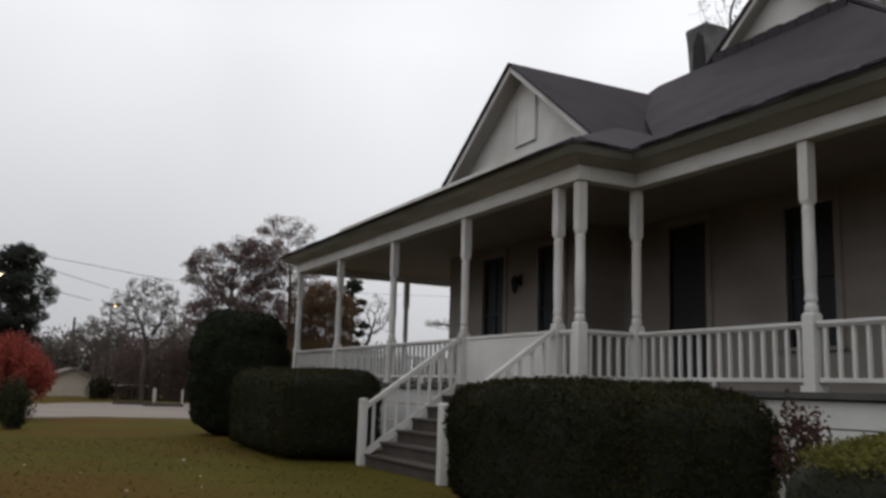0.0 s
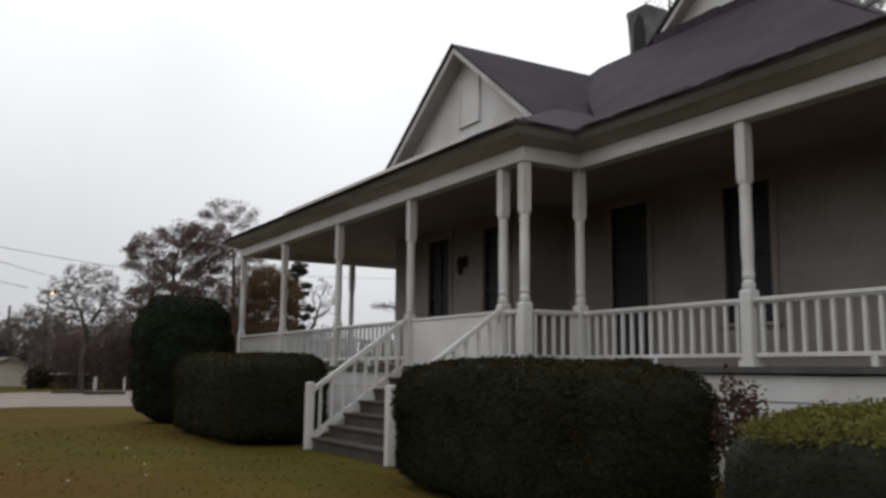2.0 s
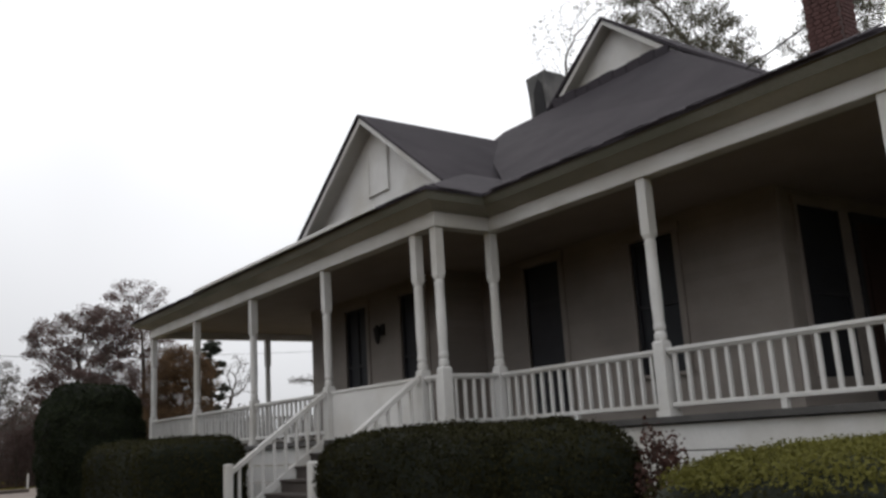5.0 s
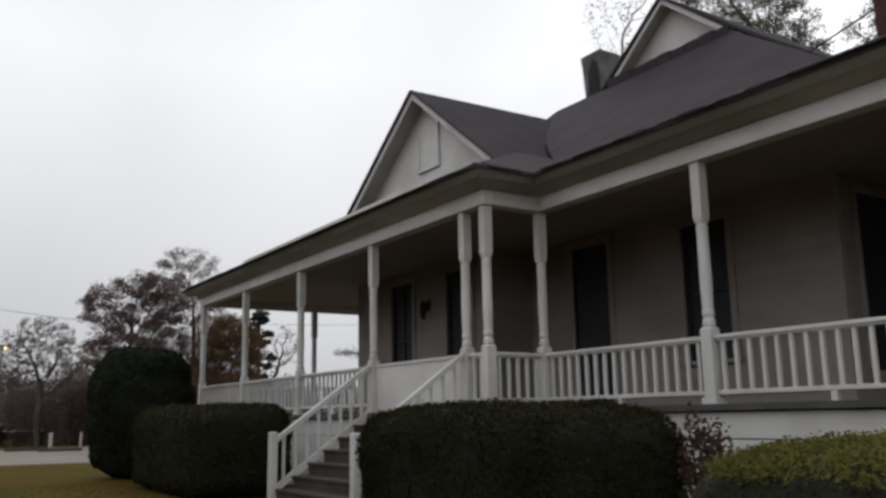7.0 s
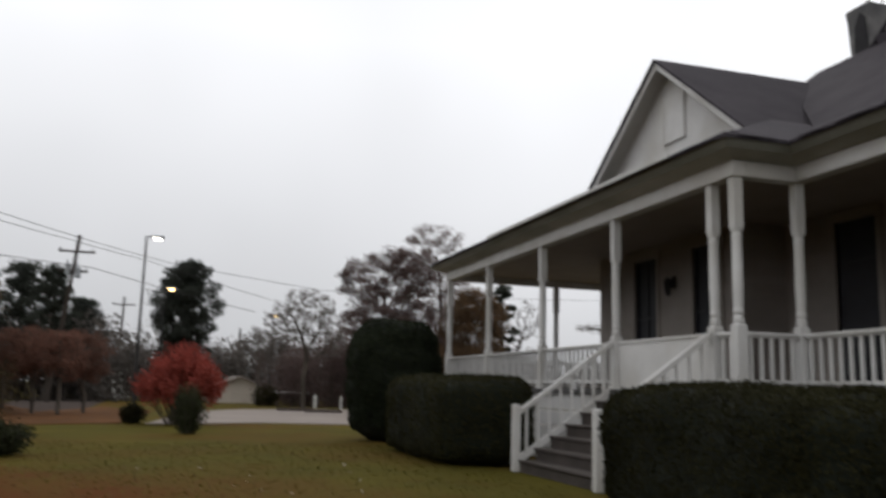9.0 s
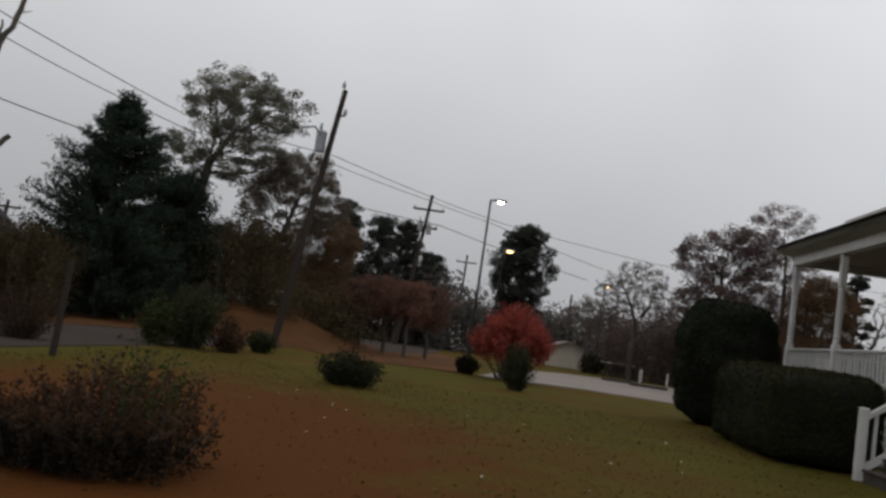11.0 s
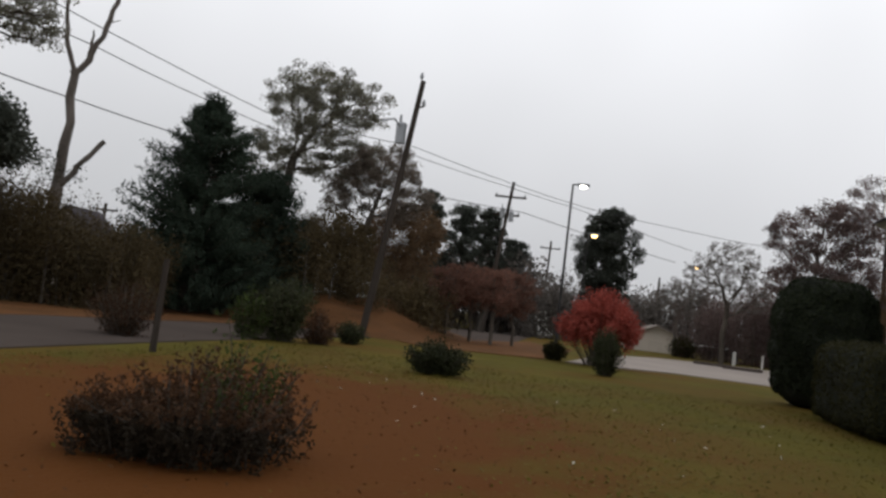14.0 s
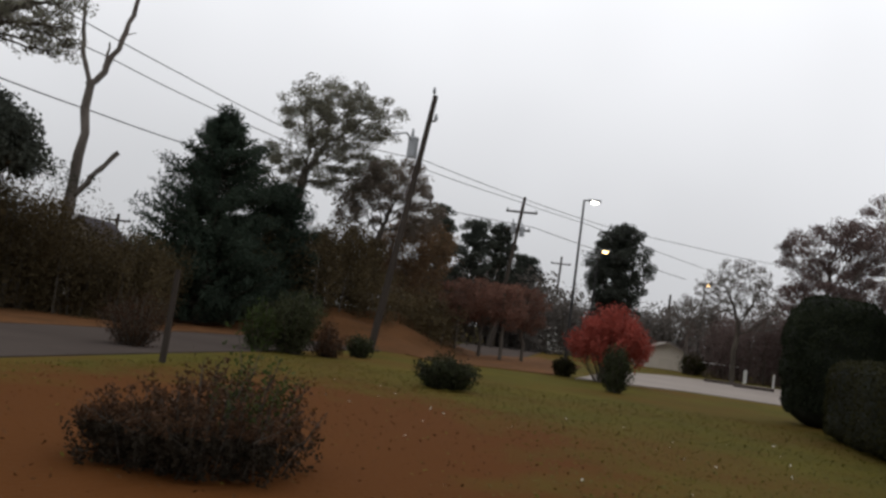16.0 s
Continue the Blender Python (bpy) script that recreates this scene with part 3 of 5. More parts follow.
def gable(x0, x1, xm, y, z0, z1, board, proud):
    """Gable wall with its raking boards and a sunk panel field."""
    k = (z1 - z0) / ((x1 - x0) / 2)
    w = part("gable_wall", prism([(x0, y, z0), (x1, y, z0), (xm, y, z1)], (0, 0.12, 0)), WHITE, house, "white boarded gable")
    for sx, xe in ((-1, x0), (1, x1)):
        part("rake_board", prism([(xm, y - proud, z1), (xe, y - proud, z0), (xe, y - proud, z0 - board), (xm, y - proud, z1 - board)], (0, 0.04, 0)), WHITE, w)
        part("rake_soffit", prism([(xm, y - proud + 0.04, z1 - board * 0.3), (xe, y - proud + 0.04, z0 - board * 0.3), (xe, y - proud + 0.04, z0 - board * 0.3 - 0.03), (xm, y - proud + 0.04, z1 - board * 0.3 - 0.03)], (0, proud - 0.04, 0)), COVE, w)
    return w


front = gable(GX0, GX1, GXM, WALL0 + 0.4, gz - 0.06, GAPEX - 0.06, 0.15, 0.4)
vent = part("gable_vent", boxes((-15.74, -15.03, WALL0 + 0.36, WALL0 + 0.4, 6.5, 7.5), bevel=0.006), WHITE, front)
part("vent_frame", boxes((-15.8, -15.74, WALL0 + 0.34, WALL0 + 0.4, 6.44, 7.5), (-15.03, -14.97, WALL0 + 0.34, WALL0 + 0.4, 6.44, 7.5), (-15.74, -15.03, WALL0 + 0.34, WALL0 + 0.4, 6.44, 6.5)), WHITE, front)
gable(-14.1, -10.5, -12.3, TOPY + 0.35, TOPZ, 10.16, 0.13, 0.35)
part("gablet_roof", slab([(-12.3, TOPY - 0.05, 10.22), (-10.35, TOPY - 0.05, TOPZ + 0.02), (-10.35, 20, TOPZ + 0.02), (-12.3, 20, 10.22)], 0.08), ROOF, roof)
part("gablet_roof", slab([(-12.3, TOPY - 0.05, 10.22), (-12.3, 20, 10.22), (-14.25, 20, TOPZ + 0.02), (-14.25, TOPY - 0.05, TOPZ + 0.02)], 0.08), ROOF, roof)

# chimneys
ch = part("chimney", lathe(bmesh.new(), [(0.29, 7.6), (0.29, 9.0), (0.32, 9.7), (0.345, 9.96), (0.33, 10.02), (0.24, 10.02), (0.24, 9.8)], square=True, centre=(-15.1, 14.6)), STUCCO, house, "grey rendered chimney flaring at the top")
# a near-black patch over most of the chimney's front face
part("soot_stain", prism([(-15.27, 14.31, 8.3), (-14.85, 14.31, 8.3), (-14.83, 14.3, 9.1), (-14.88, 14.285, 9.7), (-15.02, 14.28, 9.86), (-15.2, 14.285, 9.55)], (0, -0.03, 0)), DARKRENDER, ch, "near-black patch on the chimney front")
bc = part("chimney", boxes((-6.79, -6.22, 12.3, 12.75, 4.5, 8.3), bevel=0.01), MORTAR, house, "red brick chimney")
brick_mesh = mesh_of(boxes((-0.1, 0.1, -0.01, 0.03, -0.033, 0.033), bevel=0.004), "brick")
brick_mesh.materials.append(BRICK)
for k in range(38):
    z = 5.5 + k * 0.075
    for i in range(4):
        off = 0.09 if k % 2 else 0.0
        x = -6.79 + 0.065 + off * 0.35 + i * 0.135
        b = part("brick", brick_mesh, None, bc)
        b.matrix_parent_inverse = Matrix()
        b.matrix_basis = pose(x, 12.3 - 0.012, z, 0, 0, 0) @ Matrix.Diagonal((0.62, 1, 1, 1))
        b = part("brick", brick_mesh, None, bc)
        b.matrix_parent_inverse = Matrix()
        b.matrix_basis = pose(-6.22 + 0.012, 12.36 + off * 0.3 + i * 0.1, z, 0, 0, 90) @ Matrix.Diagonal((0.46, 1, 1, 1))

# ---- railings ----
baluster_mesh = mesh_of(boxes((-0.022, 0.022, -0.022, 0.022, 0.0, 0.6), bevel=0.004), "baluster")
baluster_mesh.materials.append(WHITE)


def railing(p, q, count, feet=1):
    """Top and bottom rail from post p to post q, with balusters and short feet."""
    p, q = Vector(p), Vector(q)
    d = (q - p).normalized()
    turn = math.degrees(math.atan2(d.y, d.x))
    length = (q - p).length - 0.17
    m = pose((p.x + q.x) / 2, (p.y + q.y) / 2, 0, 0, 0, turn)

    def piece(*rows):
        bm = boxes(*rows, bevel=0.006)
        bmesh.ops.transform(bm, matrix=m, verts=bm.verts)
        return bm

    r = part("railing", piece((-length / 2, length / 2, -0.05, 0.05, RAILTOP - 0.045, RAILTOP), (-length / 2, length / 2, -0.03, 0.03, RAILTOP - 0.07, RAILTOP - 0.042)), WHITE, house, "white porch railing")
    part("bottom_rail", piece((-length / 2, length / 2, -0.03, 0.03, FLOOR + 0.1, FLOOR + 0.15)), WHITE, r)
    for k in range(feet):
        part("foot", piece((-0.035 + (k + 0.5 - feet / 2) * 1.2, 0.035 + (k + 0.5 - feet / 2) * 1.2, -0.035, 0.035, FLOOR, FLOOR + 0.1)), WHITE, r)
    for k in range(count):
        b = part("baluster", baluster_mesh, None, r)
        b.matrix_parent_inverse = Matrix()
        b.matrix_basis = m @ pose(-length / 2 + length * (k + 0.5) / count, 0, FLOOR + 0.13, 0, 0, 0)
    return r


P = POSTS_LEFT
for a, b in ("ab", "bc", "cd"):
    railing((P[a], Y0, 0), (P[b], Y0, 0), 16)
railing((P["e"], Y0, 0), (P["f"], Y0, 0), 2, 0)
railing((XF, Y0, 0), (XF, Y1, 0), 5, 0)
railing((XF, Y1, 0), (XH, Y1, 0), 16)
railing((XH, Y1, 0), (XI, Y1, 0), 16)
railing((XI, Y1, 0), (XI, 9.62, 0), 13)
railing((-21.86, Y0, 0), (-21.86, 9.96, 0), 16)
railing((-21.86, 9.96, 0), (-21.86, 13.0, 0), 16)
part("gate_panel", boxes((P["d"] + 0.09, P["e"] - 0.09, Y0 + 0.0, Y0 + 0.03, FLOOR + 0.02, RAILTOP - 0.03), (P["d"] + 0.09, P["e"] - 0.09, Y0 - 0.02, Y0 + 0.05, RAILTOP - 0.03, RAILTOP + 0.01)), WHITE, house, "white solid panel across the stair head")

# skirting below the porch, two wide boards
for a0, a1, y in ((-21.8, P["d"] - 0.1, Y0), (P["e"] + 0.1, XF + 0.06, Y0), (XF + 0.06, XI + 0.06, Y1)):
    for z0, z1, o in ((0.92, 1.2, 0.0), (0.62, 0.905, 0.012), (0.3, 0.605, 0.0), (0.0, 0.285, 0.012)):
        part("skirting_board", boxes((a0, a1, y - 0.06 - o, y - 0.03, z0, z1), bevel=0.006), WHITE, house)
for x, y0, y1 in ((XF, Y0 - 0.03, Y1 - 0.06), (XI, Y1 - 0.03, 16.4)):
    for z0, z1, o in ((0.92, 1.2, 0.0), (0.62, 0.905, 0.012), (0.3, 0.605, 0.0), (0.0, 0.285, 0.012)):
        part("skirting_board", boxes((x + 0.03, x + 0.06 + o, y0, y1, z0, z1), bevel=0.006), WHITE, house)

# ---- stairs ----
RISERS, YS = 7, 5.18
rise, going = FLOOR / RISERS, (Y0 - 0.14 - YS - 0.05) / 6
for k in range(RISERS - 1):
    y = YS + 0.05 + k * going
    st = part("step", boxes((P["d"] + 0.06, P["e"] - 0.06, y - 0.03, y + going + 0.03, (k + 1) * rise - 0.04, (k + 1) * rise), bevel=0.008), STEP, house, "worn brown-grey wooden step")
    part("riser", boxes((P["d"] + 0.06, P["e"] - 0.06, y, y + 0.025, k * rise, (k + 1) * rise - 0.04)), STEP, st)
part("riser", boxes((P["d"] + 0.06, P["e"] - 0.06, Y0 - 0.17, Y0 - 0.145, FLOOR - rise, FLOOR - 0.07)), STEP, house)
for x in (P["d"], P["e"]):
    bm = boxes((x - 0.06, x + 0.06, YS - 0.06, YS + 0.06, 0.0, 1.0), bevel=0.012)
    nw = part("newel_post", bm, WHITE, house)
    lathe_bm = lathe(bmesh.new(), [(0.06, 0.995), (0.063, 1.005), (0.03, 1.025)], square=True, centre=(x, YS))
    part("newel_cap", lathe_bm, WHITE, nw)
    y1 = Y0 - 0.09
    def slope(lo, hi, w, x=x, y1=y1):
        return prism([(x - w, YS + 0.06, lo[0]), (x - w, y1, lo[1]), (x - w, y1, hi[1]), (x - w, YS + 0.06, hi[0])], (2 * w, 0, 0))
    hr = part("handrail", slope((0.87, RAILTOP - 0.06), (0.95, RAILTOP + 0.02), 0.045), WHITE, house, "white sloping stair handrail")
    part("stringer", slope((0.13, 1.2), (0.25, 1.34), 0.03), WHITE, hr)
    for k in range(8):
        f = (k + 0.6) / 8.3
        y = YS + 0.06 + f * (y1 - YS - 0.06)
        part("baluster", boxes((x - 0.022, x + 0.022, y - 0.022, y + 0.022, 0.22 + f * 1.1, 0.9 + f * (RAILTOP - 0.93)), bevel=0.004), WHITE, hr)

# lantern between the wing windows
lantern = bmesh.new()
lathe(lantern, [(0.015, 3.12), (0.035, 3.14), (0.06, 3.22), (0.075, 3.38), (0.085, 3.4), (0.03, 3.48), (0.012, 3.5)], 8, (-14.85, WALL0 - 0.16))
box(lantern, -14.86, -14.84, WALL0 - 0.16, WALL0, 3.43, 3.46)
box(lantern, -14.92, -14.78, WALL0 - 0.05, WALL0 - 0.022, 3.3, 3.52)
part("wall_lantern", lantern, DARKMETAL, house, "dark metal wall lantern")
# rear wing roof
part("rear_roof", slab([(-6.6, 13.8, 4.6), (3.0, 13.8, 4.6), (3.0, 18.2, 7.8), (-5.6, 18.2, 7.8)], 0.08), ROOF, roof)
part("rear_roof", slab([(3.0, 18.2, 7.8), (3.0, 22.6, 4.6), (-6.6, 22.6, 4.6), (-5.6, 18.2, 7.8)], 0.08), ROOF, roof)
part("drip_edge", boxes((-17.6, -10.3, EY0 - 0.085, EY0 - 0.055, EAVE - 0.03, EAVE + 0.03), bevel=0.005), WHITE, house, "pale metal drip edge along the porch eave")
for k in range(9):
    x = -14.05 + k * 0.39
    part("ridge_cap", boxes((x, x + 0.38, TOPY - 0.06, TOPY + 0.02, TOPZ - 0.06, TOPZ + 0.17 + 0.02 * math.sin(k * 2.1)), bevel=0.02), ROOF, roof)

# the lowest shingles hang unevenly over the eaves
def shingle_edge(p, q, seed):
    rng = np.random.default_rng(seed)
    p, q = Vector(p), Vector(q)
    d = (q - p).normalized()
    out = Vector((d.y, -d.x, 0))
    bm = bmesh.new()
    a = 0.2
    while a < (q - p).length - 0.25:
        w = min(rng.uniform(0.16, 0.34), (q - p).length - 0.2 - a)
        drop, reach, lift = rng.uniform(0.0, 0.025), rng.uniform(0.01, 0.05), rng.uniform(0.004, 0.02)
        o = p + d * (a + 0.004)
        e = p + d * (a + w - 0.004)
        inner, outer = -out * 0.16 + Vector((0, 0, 0.085 + lift)), out * reach + Vector((0, 0, 0.012 - drop))
        low = Vector((0, 0, -0.018))
        vs = [bm.verts.new(c) for c in (o + inner, e + inner, e + outer, o + outer, o + inner + low, e + inner + low, e + outer + low, o + outer + low)]
        for f in ((0, 1, 2, 3), (7, 6, 5, 4), (0, 4, 5, 1), (1, 5, 6, 2), (2, 6, 7, 3), (3, 7, 4, 0)):
            bm.faces.new([vs[i] for i in f])
        a += w
    return part("shingle_edge", bm, ROOF, roof)


for k, (p, q) in enumerate((((EX0, EY0), (EXF, EY0)), ((EXF, EY0), (EXF, EY1)), ((EXF, EY1), (EXI, EY1)), ((EXI, EY1), (EXI, 16.5)))):
    shingle_edge((*p, EAVE), (*q, EAVE), 200 + k)

# the porch turns along the rear wing: out of view, added to shade the side porch
part("porch_roof", slab([(EXI - 0.05, 9.15, EAVE), (3.4, 9.15, EAVE), (3.4, 13.8, EAVE + 2.05), (EXI - 0.05, 13.8, EAVE + 2.05)], 0.05), ROOF, roof)
part("porch_roof", prism([(EXI - 0.03, 9.15, EAVE - 0.03), (EXI - 0.03, 13.8, EAVE + 2.0), (EXI - 0.03, 13.8, EAVE - 0.03)], (-0.04, 0, 0)), ROOF, roof)
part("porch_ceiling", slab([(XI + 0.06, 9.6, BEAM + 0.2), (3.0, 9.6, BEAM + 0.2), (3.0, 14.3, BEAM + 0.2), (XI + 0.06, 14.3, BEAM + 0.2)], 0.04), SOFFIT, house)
part("porch_floor", slab([(XI + 0.15, 9.55, FLOOR), (3.1, 9.55, FLOOR), (3.1, 14.3, FLOOR), (XI + 0.15, 14.3, FLOOR)], 0.07), FLOORB, house)
part("porch_beam", boxes((XI + 0.1, 3.1, 9.52, 9.72, BEAM, BEAM + 0.21), bevel=0.01), WHITE, house)
part("fascia", boxes((EXI, 3.4, 9.13, 9.17, EAVE - 0.2, EAVE - 0.01), bevel=0.008), FASCIA, house)
porch_post(-0.4, 9.62)
porch_post(3.0, 9.62)
railing((XI, 9.62, 0), (-0.4, 9.62, 0), 16)
railing((-0.4, 9.62, 0), (3.0, 9.62, 0), 16)
for z0, z1 in ((0.92, 1.2), (0.62, 0.905), (0.3, 0.605), (0.0, 0.285)):
    part("skirting_board", boxes((XI + 0.08, 3.1, 9.56, 9.59, z0, z1), bevel=0.006), WHITE, house)


# ---- plants ----
def at(az, d):
    """A place on the lawn by bearing (degrees, anticlockwise from +y) and distance from the path's start."""
    return (-math.sin(radians(az)) * d, math.cos(radians(az)) * d, 0)


def raised(az, d, el):
    p = at(az, d)
    return (p[0], p[1], EYE + d * math.tan(radians(el)))


def ball(rng, n, r):
    """Points spread evenly within a ball of radius r."""
    d = rng.normal(size=(n, 3))
    d /= np.linalg.norm(d, axis=1)[:, None]
    return d * r * rng.random((n, 1)) ** (1 / 3)


def rounded(e, power):
    """Pushes points of a cube's skin onto a cube with rounded edges."""
    return e / (np.abs(e) ** power).sum(axis=1)[:, None] ** (1 / power)


def hedge(name, x0, x1, y0, y1, z1, leaf, size, count, label, seed, lump=0.05, top_leaf=None, dome=0.0, power=7.0, category="hedge"):
    """A clipped hedge: an uneven core, its dark colour standing for the shade inside, and a skin of small leaves."""
    rng = np.random.default_rng(seed)
    t = thing(name, ((x0 + x1) / 2, (y0 + y1) / 2, 0), label, category)
    half = np.array([(x1 - x0) / 2, (y1 - y0) / 2, z1 / 2])
    mid = np.array([(x0 + x1) / 2, (y0 + y1) / 2, z1 / 2])
    area = np.array([half[1] * half[2], half[0] * half[2], half[0] * half[1]])
    e = rng.uniform(-1, 1, (count, 3))
    side = rng.choice(3, count, p=area / area.sum())
    e[np.arange(count), side] = rng.choice([-1, 1], count)
    e = e[~((side == 2) & (e[:, 2] < 0))]

    def shape(q):
        r = rounded(q, power)
        nrm = np.sign(r) * np.abs(r) ** (power - 1)
        nrm /= np.linalg.norm(nrm, axis=1)[:, None]
        p = mid + r * half
        wob = np.array([noise.noise((c[0] * 1.1 + seed, c[1] * 1.1, c[2] * 1.1)) + 0.5 * noise.noise((c[0] * 3 + seed, c[1] * 3, c[2] * 3)) for c in p])
        p = p + nrm * (wob * lump)[:, None]
        p[:, 2] += dome * (1 - np.clip(np.abs(r[:, 1]), 0, 1) ** 2) * np.clip(p[:, 2] / z1, 0, 1)
        return p, nrm

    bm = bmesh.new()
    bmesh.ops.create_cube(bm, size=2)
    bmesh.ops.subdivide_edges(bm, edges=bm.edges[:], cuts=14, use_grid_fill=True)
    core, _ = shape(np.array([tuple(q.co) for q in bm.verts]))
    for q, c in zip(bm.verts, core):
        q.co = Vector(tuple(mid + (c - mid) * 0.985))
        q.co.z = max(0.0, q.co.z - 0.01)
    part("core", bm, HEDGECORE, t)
    p, nrm = shape(e)
    p += nrm * rng.normal(0.005, 0.018, len(p))[:, None]
    p[:, 2] = np.maximum(p[:, 2], 0.03)
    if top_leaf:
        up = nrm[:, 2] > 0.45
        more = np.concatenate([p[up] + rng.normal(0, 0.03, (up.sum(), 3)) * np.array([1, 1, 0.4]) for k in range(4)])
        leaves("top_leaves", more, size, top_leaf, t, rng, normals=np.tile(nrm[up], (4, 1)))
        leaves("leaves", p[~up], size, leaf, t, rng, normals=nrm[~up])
    else:
        leaves("leaves", p, size, leaf, t, rng, normals=nrm)
    return t


hedge("hedge", -8.72, -5.12, 4.3, 5.95, 1.27, HEDGE, 0.018, 52000, "dark green clipped hedge in front of the porch", 3, lump=0.09, power=5.0)
hedge("hedge", -17.7, -13.35, 4.15, 5.9, 1.44, HEDGE, 0.024, 30000, "dark green clipped hedge beside the porch stairs", 4, lump=0.09, power=5.5)
hedge("evergreen_shrub", -21.5, -19.5, 4.0, 6.15, 2.78, EVERGREEN, 0.035, 20000, "tall rounded dark evergreen shrub at the porch end", 5, lump=0.2, power=3.0, category="shrub")
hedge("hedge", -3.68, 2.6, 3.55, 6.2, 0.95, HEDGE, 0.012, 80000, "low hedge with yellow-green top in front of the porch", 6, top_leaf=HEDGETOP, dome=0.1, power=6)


def colonised(rng, trunk, crown, count, step, reach):
    """Limbs that grow towards points scattered in the crown, shared out branch by branch. crown: (centre, half-widths). Returns places and parents."""
    pts = []
    volume = np.array([h[0] * h[1] * h[2] for _, h in crown])
    for (c, h), share in zip(crown, volume / volume.sum()):
        pts.append(np.asarray(c) + ball(rng, max(12, int(count * share)), 1.0) * np.asarray(h))
    goals = np.concatenate(pts)
    nodes, parents = [np.array(trunk[0], float)], [-1]
    for p in trunk[1:]:
        a, b = nodes[-1], np.array(p, float)
        n = max(1, int(np.linalg.norm(b - a) / step))
        for k in range(n):
            nodes.append(a + (b - a) * (k + 1) / n)
            parents.append(len(nodes) - 2)
    first = len(nodes)
    near = np.full(len(goals), 1e9)
    which = np.zeros(len(goals), int)
    fresh = 0
    for turn in range(140):
        new_nodes = np.array(nodes[fresh:])
        d = np.linalg.norm(goals[:, None] - new_nodes[None], axis=2)
        k = d.argmin(axis=1)
        better = d[np.arange(len(goals)), k] < near
        near[better], which[better] = d[np.arange(len(goals)), k][better], k[better] + fresh
        keep = near > step * 1.1
        goals, near, which = goals[keep], near[keep], which[keep]
        pull = near < (reach if turn > 20 else 1e8)
        if not len(goals) or not pull.any():
            break
        fresh = len(nodes)
        for n in np.unique(which[pull]):
            away = goals[pull & (which == n)] - nodes[n]
            way = (away / np.linalg.norm(away, axis=1)[:, None]).mean(axis=0) + rng.normal(0, 0.16, 3)
            nodes.append(nodes[n] + step * way / np.linalg.norm(way))
            parents.append(int(n))
        if len(nodes) > 4500:
            break
    return np.array(nodes), parents, first


def grown_tree(name, trunk, crown, leaf, size, count, label, seed, thick=0.16, bark=None, goals=900, step=0.2, puff=0.3, clump=0.6, uneven=2.2):
    """A tree whose limbs fill the crown; leaves gather in clumps round the outer twigs. clump: the share of twig ends that carry leaves."""
    rng = np.random.default_rng(seed)
    t = thing(name, tuple(trunk[0]), label, "tree")
    nodes, parents, first = colonised(rng, trunk, crown, goals, step, step * 20)
    n = len(nodes)
    weight, kids = np.zeros(n), [[] for _ in range(n)]
    for i in range(n - 1, -1, -1):
        if not kids[i]:
            weight[i] = 1.0
        if parents[i] >= 0:
            weight[parents[i]] += weight[i]
            kids[parents[i]].append(i)
    radius = np.maximum(0.006, thick * (weight / weight[0]) ** 0.58)
    stem, limbs = bmesh.new(), bmesh.new()
    todo = [(-1, 0)]
    while todo:
        before, i = todo.pop()
        line = ([before] if before >= 0 else []) + [i]
        while kids[line[-1]]:
            ordered = sorted(kids[line[-1]], key=lambda k: -weight[k])
            todo += [(line[-1], k) for k in ordered[1:]]
            line.append(ordered[0])
        if len(line) > 1:
            r = [float(radius[k]) for k in line]
            if before >= 0:
                r[0] = r[1]
            tube(stem if before < 0 else limbs, [nodes[k] for k in line], r, 9 if before < 0 else 4)
    part("trunk", stem, bark or BARK, t)
    part("limb", limbs, bark or BARK, t)
    twigs = np.array([i for i in range(first, n) if weight[i] <= 5])
    if count and len(twigs):
        twigs = twigs[rng.random(len(twigs)) < clump]
        share = rng.gamma(uneven, 1.0, len(twigs))
        pick = rng.choice(twigs, count, p=share / share.sum())
        leaves("crown", nodes[pick] + ball(rng, count, puff) * np.array([1, 1, 0.6]), size, leaf, t, rng)
    return t


def blob(az, el, d, wide, high, deep=0.0):
    return raised(az, d, el), (deep or wide, wide, high)


